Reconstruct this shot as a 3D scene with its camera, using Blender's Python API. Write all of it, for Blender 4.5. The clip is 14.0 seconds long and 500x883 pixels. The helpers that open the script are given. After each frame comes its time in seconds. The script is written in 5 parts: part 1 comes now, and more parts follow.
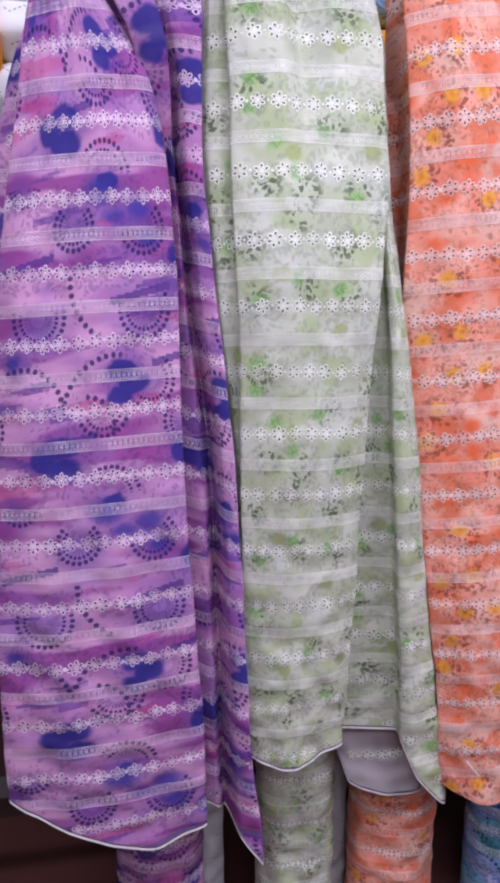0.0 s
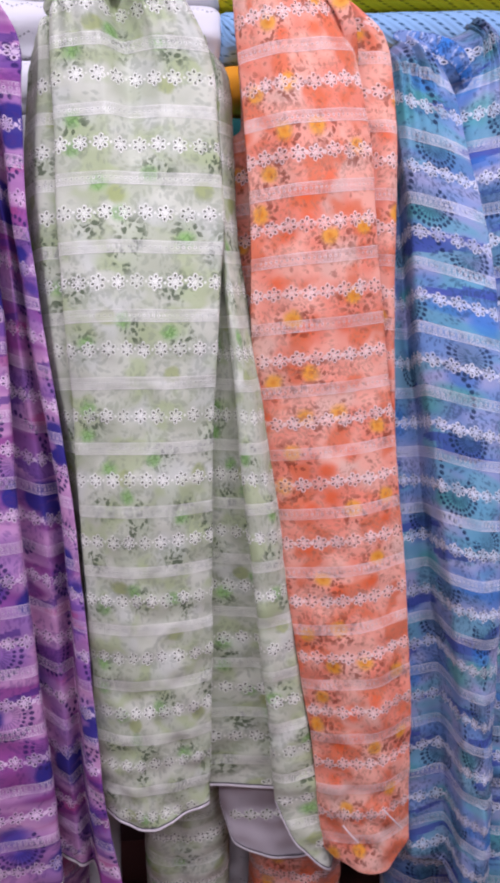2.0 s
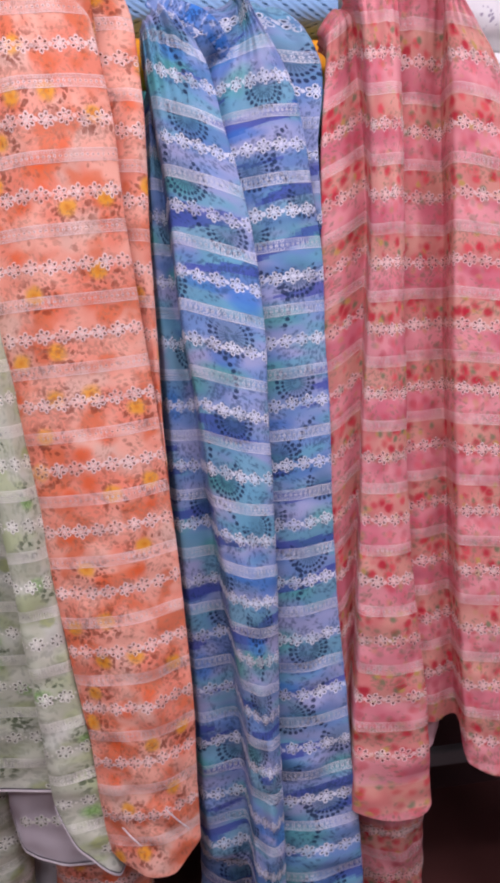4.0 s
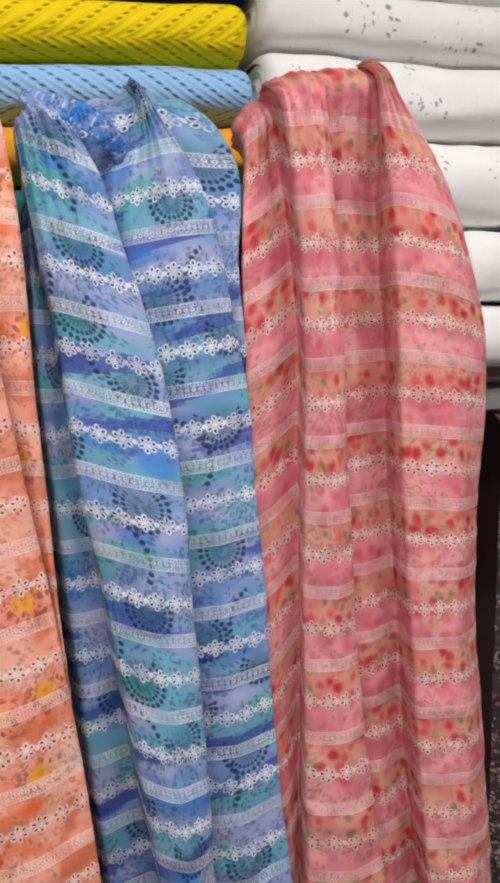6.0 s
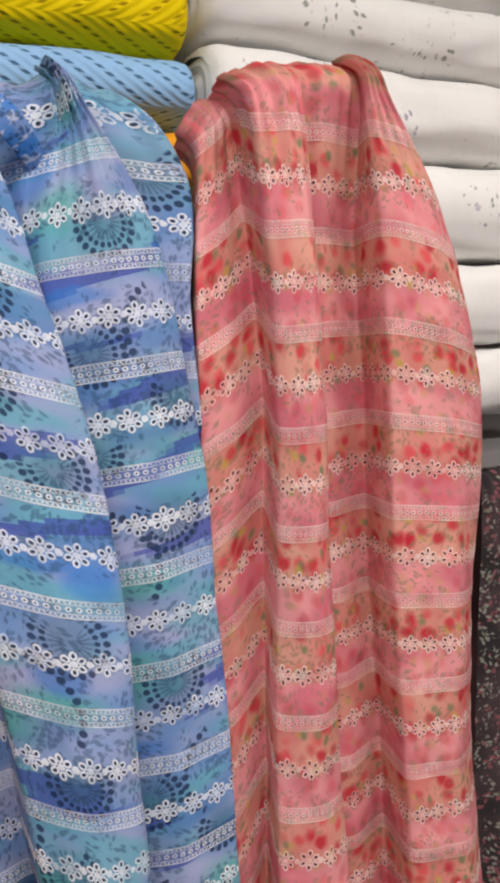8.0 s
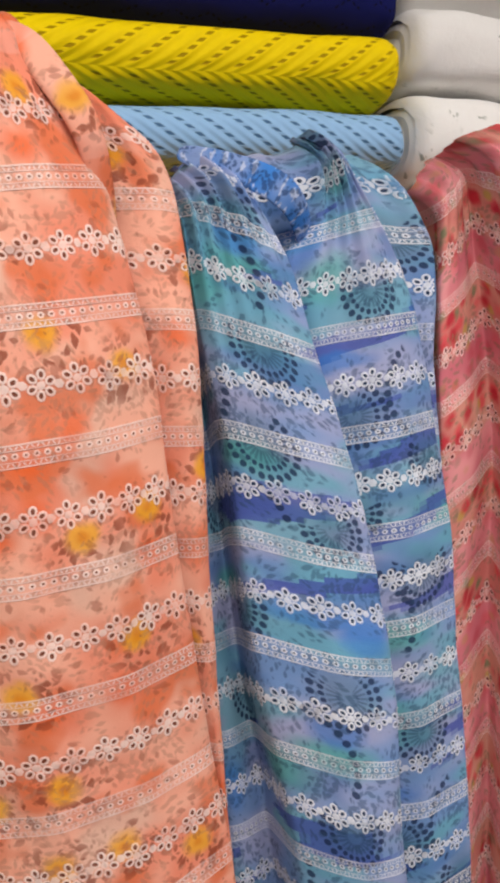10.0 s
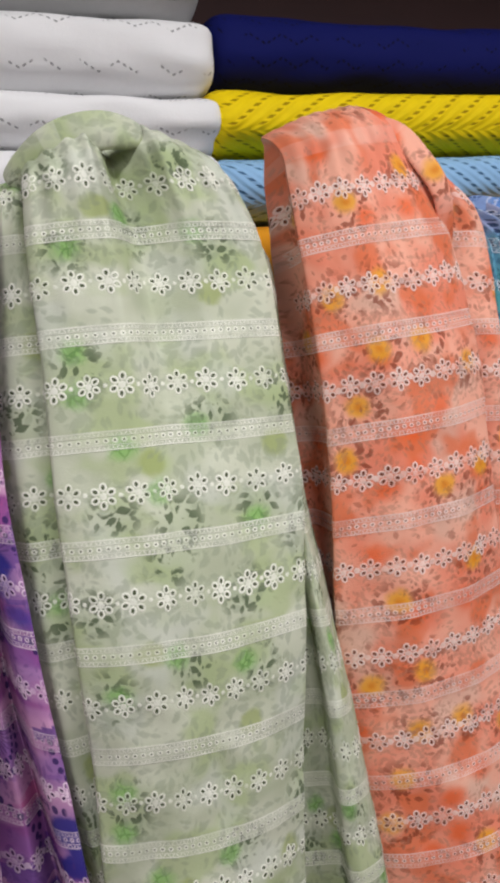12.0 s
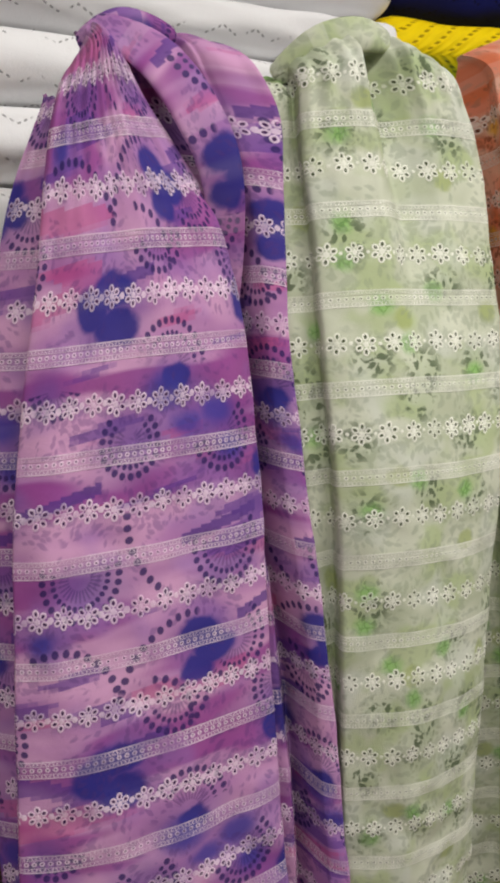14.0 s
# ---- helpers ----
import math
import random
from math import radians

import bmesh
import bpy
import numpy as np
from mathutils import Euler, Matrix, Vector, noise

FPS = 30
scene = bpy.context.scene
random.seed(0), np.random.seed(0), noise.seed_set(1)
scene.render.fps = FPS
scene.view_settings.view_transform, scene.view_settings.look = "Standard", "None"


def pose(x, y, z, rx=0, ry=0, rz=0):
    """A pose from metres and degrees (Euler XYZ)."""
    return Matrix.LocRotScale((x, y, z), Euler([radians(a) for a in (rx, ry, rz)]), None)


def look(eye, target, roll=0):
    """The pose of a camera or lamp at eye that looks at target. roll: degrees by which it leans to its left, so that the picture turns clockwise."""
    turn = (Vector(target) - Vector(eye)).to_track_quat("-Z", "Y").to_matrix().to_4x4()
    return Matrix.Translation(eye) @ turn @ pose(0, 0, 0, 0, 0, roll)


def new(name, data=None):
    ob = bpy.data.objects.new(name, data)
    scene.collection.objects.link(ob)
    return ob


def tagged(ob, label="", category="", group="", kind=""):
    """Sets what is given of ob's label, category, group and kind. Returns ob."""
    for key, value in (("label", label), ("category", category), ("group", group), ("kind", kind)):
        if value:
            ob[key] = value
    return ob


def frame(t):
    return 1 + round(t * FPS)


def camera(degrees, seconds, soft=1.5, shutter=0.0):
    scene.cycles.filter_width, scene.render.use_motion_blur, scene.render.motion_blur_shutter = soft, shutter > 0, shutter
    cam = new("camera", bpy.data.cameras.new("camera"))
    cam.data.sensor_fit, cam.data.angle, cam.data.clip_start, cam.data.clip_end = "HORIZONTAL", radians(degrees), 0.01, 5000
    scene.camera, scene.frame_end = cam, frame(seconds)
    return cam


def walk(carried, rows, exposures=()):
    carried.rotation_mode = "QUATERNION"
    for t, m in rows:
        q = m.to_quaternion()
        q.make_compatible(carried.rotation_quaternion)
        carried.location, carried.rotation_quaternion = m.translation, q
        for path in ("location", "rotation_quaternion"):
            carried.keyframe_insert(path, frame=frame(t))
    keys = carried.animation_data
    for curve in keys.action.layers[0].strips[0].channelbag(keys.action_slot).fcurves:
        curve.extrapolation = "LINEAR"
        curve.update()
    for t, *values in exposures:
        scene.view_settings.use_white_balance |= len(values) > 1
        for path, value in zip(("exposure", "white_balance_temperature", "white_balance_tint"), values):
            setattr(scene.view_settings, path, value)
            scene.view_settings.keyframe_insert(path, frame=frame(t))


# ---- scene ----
cam = camera(37.6, 14.0, soft=3.8)
PATH = [
    (0, (-0.005, -0.08, 1.265), (0.386, 1.843, 0.88), -0.0),
    (0.5, (0.073, -0.076, 1.265), (0.431, 1.857, 0.897), -0.3),
    (1, (0.163, -0.094, 1.272), (0.484, 1.848, 0.92), -0.4),
    (1.5, (0.245, -0.106, 1.274), (0.53, 1.846, 0.942), -0.5),
    (2, (0.358, -0.093, 1.285), (0.617, 1.866, 0.975), -0.7),
    (2.5, (0.484, -0.076, 1.297), (0.73, 1.887, 1.003), -0.9),
    (3, (0.578, -0.081, 1.261), (0.845, 1.879, 0.968), -1.0),
    (3.5, (0.641, -0.109, 1.233), (0.953, 1.844, 0.941), -1.2),
    (4, (0.71, -0.103, 1.229), (1.073, 1.842, 0.937), -1.3),
    (4.2, (0.717, -0.099, 1.23), (1.13, 1.836, 0.936), -1.5),
    (5.25, (0.745, 0.03, 1.335), (1.308, 1.932, 1.077), -2.0),
    (6.3, (0.759, 0.229, 1.47), (1.392, 2.112, 1.24), -2.5),
    (6.5, (0.763, 0.285, 1.486), (1.416, 2.165, 1.284), -2.4),
    (7, (0.771, 0.363, 1.467), (1.518, 2.208, 1.266), -2.4),
    (7.2, (0.778, 0.372, 1.464), (1.569, 2.197, 1.261), -2.4),
    (8.25, (0.765, 0.45, 1.512), (1.645, 2.237, 1.288), -2.3),
    (9.3, (0.664, 0.506, 1.553), (1.493, 2.31, 1.308), -2.2),
    (9.5, (0.634, 0.511, 1.553), (1.436, 2.328, 1.319), -2.3),
    (10, (0.56, 0.503, 1.569), (1.311, 2.345, 1.362), -2.7),
    (10.5, (0.454, 0.478, 1.571), (1.157, 2.341, 1.386), -3.0),
    (11, (0.386, 0.458, 1.57), (1.06, 2.333, 1.396), -3.2),
    (11.5, (0.279, 0.427, 1.578), (0.942, 2.306, 1.405), -3.6),
    (12, (0.159, 0.391, 1.575), (0.822, 2.269, 1.395), -4.1),
    (12.5, (0.011, 0.399, 1.554), (0.692, 2.27, 1.371), -4.1),
    (13, (-0.094, 0.39, 1.53), (0.633, 2.241, 1.324), -3.7),
    (13.5, (-0.172, 0.366, 1.514), (0.604, 2.194, 1.273), -2.9),
    (14, (-0.23, 0.371, 1.474), (0.565, 2.186, 1.201), -2.1),
]
EXPOSURES = [(0.0, 0.12, 5600, 31), (4.2, 0.04, 6050, 33), (6.3, 0.06, 6400, 11), (9.3, -0.07, 6750, 13), (11.5, -0.22, 6550, 13), (12.5, -0.24, 6100, 11), (14.0, -0.14, 6600, 10)]
LAMP_WATTS, LAMP_COLOR = 29.0, (1.0, 0.97, 0.93)
walk(cam, [(t, look(eye, target, roll)) for t, eye, target, roll in PATH], EXPOSURES)

# ---- world and light ----
world = bpy.data.worlds.new("world")
scene.world = world
world.use_nodes = True
world.node_tree.nodes["Background"].inputs[0].default_value = (0.9, 0.95, 1.0, 1)
world.node_tree.nodes["Background"].inputs[1].default_value = 0.05
FLOOR = -0.25
TOP = 2.75


# ---- node helpers ----
class Mat:
    """A node material with short calls for the nodes that the cloths use."""

    def __init__(self, name, rough=0.8):
        self.m = bpy.data.materials.new(name)
        self.m.use_nodes = True
        self.t = self.m.node_tree
        self.b = self.t.nodes["Principled BSDF"]
        self.b.inputs["Roughness"].default_value = rough
        self.coord = None

    def node(self, kind, **props):
        n = self.t.nodes.new(kind)
        for k, v in props.items():
            setattr(n, k, v)
        return n

    def put(self, socket, value):
        if isinstance(value, bpy.types.NodeSocket):
            self.t.links.new(value, socket)
        elif isinstance(value, (tuple, list)) and len(value) == 3 and socket.type == "RGBA":
            socket.default_value = (*value, 1)
        else:
            socket.default_value = value

    def math(self, op, a, b=0.0, c=0.0, clamp=False):
        n = self.node("ShaderNodeMath", operation=op, use_clamp=clamp)
        for i, v in enumerate((a, b, c)):
            self.put(n.inputs[i], v)
        return n.outputs[0]

    def mix(self, f, a, b, mode="MIX"):
        n = self.node("ShaderNodeMix", data_type="RGBA", blend_type=mode)
        self.put(n.inputs[0], f)
        self.put(n.inputs[6], a)
        self.put(n.inputs[7], b)
        return n.outputs[2]

    def uv(self):
        if self.coord is None:
            n = self.node("ShaderNodeUVMap", uv_map="UVMap")
            s = self.node("ShaderNodeSeparateXYZ")
            self.put(s.inputs[0], n.outputs[0])
            self.coord = (n.outputs[0], s.outputs[0], s.outputs[1])
        return self.coord

    def objco(self):
        return self.node("ShaderNodeTexCoord").outputs["Object"]

    def scaled(self, v, x, y, z=1.0, off=(0, 0, 0), rot=0.0):
        n = self.node("ShaderNodeMapping")
        self.put(n.inputs[0], v)
        n.inputs["Location"].default_value = off
        n.inputs["Rotation"].default_value = (0, 0, rot)
        n.inputs["Scale"].default_value = (x, y, z)
        return n.outputs[0]

    def noise(self, v, scale, detail=3.0, rough=0.55, dist=0.0):
        n = self.node("ShaderNodeTexNoise")
        self.put(n.inputs["Vector"], v)
        n.inputs["Scale"].default_value = scale
        n.inputs["Detail"].default_value = detail
        n.inputs["Roughness"].default_value = rough
        n.inputs["Distortion"].default_value = dist
        return n.outputs[0], n.outputs[1]

    def voronoi(self, v, scale, feature="F1", rand=1.0):
        n = self.node("ShaderNodeTexVoronoi", feature=feature)
        self.put(n.inputs["Vector"], v)
        n.inputs["Scale"].default_value = scale
        n.inputs["Randomness"].default_value = rand
        return n.outputs[0], n.outputs[1] if len(n.outputs) > 1 else None

    def step(self, v, lo, hi):
        """0 below lo, 1 above hi (or the other way round)."""
        n = self.node("ShaderNodeMapRange", interpolation_type="SMOOTHSTEP")
        self.put(n.inputs[0], v)
        if lo < hi:
            n.inputs[1].default_value, n.inputs[2].default_value = lo, hi
        else:
            n.inputs[1].default_value, n.inputs[2].default_value = hi, lo
            n.inputs[3].default_value, n.inputs[4].default_value = 1.0, 0.0
        return n.outputs[0]

    def bump(self, h, strength=0.3, dist=0.002):
        n = self.node("ShaderNodeBump")
        n.inputs["Strength"].default_value = strength
        n.inputs["Distance"].default_value = dist
        self.put(n.inputs["Height"], h)
        self.put(self.b.inputs["Normal"], n.outputs[0])

    def color(self, c):
        self.put(self.b.inputs["Base Color"], c)
        return self.m


def weave(k, fine=0.25):
    """Fine thread and crumple relief for a cloth material."""
    uvv = k.uv()[0]
    n1 = k.noise(uvv, 900, 2)[0]
    n2 = k.noise(uvv, 28, 4)[0]
    k.bump(k.math("ADD", k.math("MULTIPLY", n1, 0.25), n2), fine, 0.004)
    k.b.inputs["Specular IOR Level"].default_value = 0.12


def plain_cloth(name, rgb, var=0.12, rough=0.85):
    k = Mat(name, rough)
    uvv = k.uv()[0]
    n = k.noise(uvv, 14, 4)[0]
    dark = tuple(c * (1 - var) for c in rgb)
    k.color(k.mix(n, dark, tuple(min(1, c * (1 + var * 0.5)) for c in rgb)))
    weave(k)
    return k.m


# ---- printed cloths: dye patterns over the cloth's own coordinates, in metres ----
def wrap(k, a, period):
    return k.math("WRAP", a, period / 2, -period / 2)


def warped(k, amount=0.008, scale=35.0):
    """The cloth's coordinates with a slight bleed of the dye."""
    uvv, u, v = k.uv()
    c = k.noise(uvv, scale, 3)[1]
    s = k.node("ShaderNodeSeparateXYZ")
    k.put(s.inputs[0], c)
    du = k.math("MULTIPLY", k.math("SUBTRACT", s.outputs[0], 0.5), amount * 2)
    dv = k.math("MULTIPLY", k.math("SUBTRACT", s.outputs[1], 0.5), amount * 2)
    return k.math("ADD", u, du), k.math("ADD", v, dv)


def local(k, u, v, cu, cv, pu, pv):
    return wrap(k, k.math("SUBTRACT", u, cu), pu), wrap(k, k.math("SUBTRACT", v, cv), pv)


def radius(k, a, b, ru, rv):
    a2 = k.math("POWER", k.math("ABSOLUTE", k.math("DIVIDE", a, ru)), 2.0)
    b2 = k.math("POWER", k.math("ABSOLUTE", k.math("DIVIDE", b, rv)), 2.0)
    return k.math("SQRT", k.math("ADD", a2, b2))


def blob(k, u, v, spot, pu, pv, soft=0.45):
    cu, cv, ru, rv = spot
    a, b = local(k, u, v, cu, cv, pu, pv)
    return k.step(radius(k, a, b, ru, rv), 1.0 + soft * 0.5, 1.0 - soft)


def most(k, masks):
    out = masks[0]
    for m in masks[1:]:
        out = k.math("MAXIMUM", out, m)
    return out


def beads(k, u, v, cu, cv, pu, pv, r, heading, spread, gap=0.011, dot=0.0042, strokes=0.0):
    """Beads along an arc round a centre, heading and spread in degrees; strokes: fine rays inside, from that share of the radius."""
    a, b = local(k, u, v, cu, cv, pu, pv)
    rad = radius(k, a, b, 1.0, 1.0)
    h = math.radians(heading)
    ca, sa = math.cos(h), math.sin(h)
    along = k.math("ADD", k.math("MULTIPLY", a, ca), k.math("MULTIPLY", b, sa))
    aside = k.math("SUBTRACT", k.math("MULTIPLY", b, ca), k.math("MULTIPLY", a, sa))
    ang = k.math("ARCTAN2", aside, along)
    n = max(3, round(2 * math.pi * r / gap))
    cell = k.math("WRAP", ang, math.pi / n, -math.pi / n)
    off = k.math("MULTIPLY", cell, rad)
    m = k.step(radius(k, off, k.math("SUBTRACT", rad, r), dot, dot * 1.15), 1.1, 0.75)
    if strokes:
        inner = k.step(radius(k, off, k.math("SUBTRACT", rad, r * 0.72), dot * 0.72, dot * 0.9), 1.1, 0.75)
        ray = k.math("MULTIPLY", k.step(k.math("ABSOLUTE", off), 0.0015, 0.0008), k.math("MULTIPLY", k.step(rad, r * strokes, r * strokes + 0.003), k.step(rad, r * 0.62, r * 0.55)))
        m = most(k, [m, inner, k.math("MULTIPLY", ray, 0.45)])
    return k.math("MULTIPLY", m, k.step(k.math("ABSOLUTE", ang), math.radians(spread) + 0.04, math.radians(spread) - 0.04))


def stair(k, cu, cv, pu, pv, half=0.055, slope=0.22, thick=0.0065):
    """One stepped streak of dye along the weft."""
    u, v = k.uv()[1:]
    a, b = local(k, u, v, cu, cv, pu, pv)
    st = k.math("MULTIPLY", k.math("SNAP", a, 0.014), slope)
    d = k.math("ABSOLUTE", k.math("SUBTRACT", b, st))
    return k.math("MULTIPLY", k.step(d, thick + 0.0008, thick - 0.0008), k.step(k.math("ABSOLUTE", a), half + 0.001, half - 0.001))


def leaves(k, scale, turn, size, gate_scale, gate, seed, thin=2.6, within=None, soft=0.6):
    """Small pointed leaves in clusters; within: a mask of the places where they may lie."""
    uvv = k.uv()[0]
    w = k.node("ShaderNodeVectorMath", operation="ADD")
    bend = k.node("ShaderNodeVectorMath", operation="SCALE")
    k.put(bend.inputs[0], k.noise(uvv, 45, 2)[1])
    bend.inputs[3].default_value = 0.010
    k.put(w.inputs[0], uvv)
    k.put(w.inputs[1], bend.outputs[0])
    out = []
    for i, (t, s) in enumerate(((turn, 1.0), (turn + 1.25, 1.15), (turn - 0.9, 0.9))):
        p = k.scaled(k.scaled(w.outputs[0], 1, 1, 1, (0, 0, 0), t), scale * s, scale * s * thin, 1, (seed + i * 3.7, seed * 1.3 + i, 0))
        n = k.node("ShaderNodeTexVoronoi", distance="MINKOWSKI")
        n.inputs["Exponent"].default_value = 1.35
        k.put(n.inputs["Vector"], p)
        n.inputs["Scale"].default_value = 1.0
        d = n.outputs["Distance"]
        g = k.noise(k.scaled(uvv, 1, 1, 1, (seed * 0.31 + i * 0.05, seed * 0.2, 0)), gate_scale, 2)[0]
        m = k.math("MULTIPLY", k.step(d, size, size * soft), k.step(g, gate, gate + 0.05))
        out.append(m)
    m = most(k, out)
    return m if within is None else k.math("MULTIPLY", m, within)


def stairs(k, seed, su=5.0, sv=26.0, lo=0.6, block=0.012):
    """Stepped streaks along the weft, as from a pixelled design."""
    uvv, u, v = k.uv()
    q = k.node("ShaderNodeCombineXYZ")
    k.put(q.inputs[0], k.math("MULTIPLY", k.math("SNAP", u, block), su))
    k.put(q.inputs[1], k.math("MULTIPLY", k.math("SNAP", k.math("ADD", v, k.math("MULTIPLY", u, -0.12)), block * 0.45), sv))
    q.inputs[2].default_value = seed
    n = k.noise(q.outputs[0], 1.0, 1.0)[0]
    return k.step(n, lo, lo + 0.03)


def streaks(k, su, sv, seed, lo, hi, detail=2.0):
    n = k.noise(k.scaled(k.uv()[0], su, sv, 1, (seed, seed * 2.3, 0)), 1.0, detail)[0]
    return k.step(n, lo, hi)


def purple_print(k):
    pu, pv = 0.37, 0.507
    u, v = warped(k, 0.010, 30)
    c = k.mix(streaks(k, 6, 16, 1.0, 0.35, 0.62), (0.38, 0.17, 0.38), (0.56, 0.30, 0.49))
    c = k.mix(k.math("MULTIPLY", streaks(k, 2.5, 13, 4.0, 0.51, 0.58), 0.85), c, (0.24, 0.04, 0.23))
    c = k.mix(k.math("MULTIPLY", streaks(k, 9, 11, 8.0, 0.48, 0.66), 0.55), c, (0.27, 0.14, 0.40))
    c = k.mix(k.math("MULTIPLY", stairs(k, 9.0, 4.0, 20.0, 0.62), 0.6), c, (0.46, 0.08, 0.24))
    c = k.mix(k.math("MULTIPLY", stairs(k, 3.0, 4.0, 24.0, 0.62), 0.7), c, (0.10, 0.035, 0.25))
    st = most(k, [stair(k, *p, pu, pv, h) for p, h in (((-0.115, 1.312), 0.05), ((0.092, 1.262), 0.055), ((0.15, 1.665), 0.04), ((-0.02, 1.54), 0.03))])
    c = k.mix(k.math("MULTIPLY", st, 0.8), c, (0.085, 0.035, 0.22))
    halo = most(k, [blob(k, u, v, s, pu, pv, 0.8) for s in ((-0.06, 1.505, 0.062, 0.05), (0.065, 1.125, 0.055, 0.05), (0.03, 1.42, 0.06, 0.04), (0.10, 1.36, 0.05, 0.045), (-0.03, 1.365, 0.05, 0.05), (0.10, 1.215, 0.06, 0.032), (-0.085, 1.215, 0.06, 0.032), (-0.13, 1.16, 0.03, 0.03), (0.16, 1.30, 0.05, 0.05), (0.16, 1.02, 0.04, 0.05), (-0.14, 1.42, 0.03, 0.03))])
    c = k.mix(k.math("MULTIPLY", halo, 0.60), c, (0.13, 0.065, 0.28))
    deep = most(k, [blob(k, u, v, s, pu, pv, 0.30) for s in ((-0.055, 1.525, 0.034, 0.022), (-0.085, 1.508, 0.026, 0.024), (-0.05, 1.488, 0.034, 0.022), (0.055, 1.14, 0.032, 0.018), (0.075, 1.118, 0.03, 0.02), (0.05, 1.10, 0.024, 0.018), (0.17, 1.32, 0.026, 0.022), (0.16, 1.00, 0.022, 0.026), (0.035, 1.43, 0.022, 0.016))])
    c = k.mix(k.math("MULTIPLY", deep, 0.92), c, (0.022, 0.024, 0.20))
    soft = most(k, [blob(k, u, v, s, pu, pv, 0.7) for s in ((0.02, 1.415, 0.034, 0.024), (0.095, 1.39, 0.03, 0.02), (0.05, 1.378, 0.03, 0.016), (-0.14, 1.16, 0.018, 0.016), (0.11, 1.345, 0.024, 0.02))])
    c = k.mix(k.math("MULTIPLY", soft, 0.85), c, (0.045, 0.04, 0.27))
    u0, v0 = k.uv()[1:]
    fans = ((-0.03, 1.365, 0.036, -90, 140), (0.10, 1.362, 0.040, -60, 110), (-0.09, 1.228, 0.046, -90, 105), (0.10, 1.235, 0.044, -80, 120), (0.105, 1.12, 0.044, -40, 95), (0.03, 1.44, 0.050, 75, 70), (-0.13, 1.43, 0.03, -90, 80), (0.17, 1.05, 0.04, -90, 120), (0.02, 1.585, 0.044, -80, 80))
    dots = [beads(k, u0, v0, a, b, pu, pv, r, h, w, 0.0105, 0.0040, 0.25) for a, b, r, h, w in fans]
    dots += [beads(k, u0, v0, a, b, pu, pv, r, h, w, 0.0135, 0.0046) for a, b, r, h, w in ((0.045, 1.07, 0.095, 125, 42), (0.07, 1.285, 0.105, 208, 32), (-0.01, 1.05, 0.05, 40, 50), (-0.12, 1.08, 0.07, 60, 60))]
    c = k.mix(k.math("MULTIPLY", most(k, dots), 0.88), c, (0.026, 0.016, 0.10))
    lv = leaves(k, 66, 0.5, 0.56, 12, 0.52, 2.0, 2.0)
    return k.mix(k.math("MULTIPLY", lv, 0.38), c, (0.08, 0.035, 0.17))


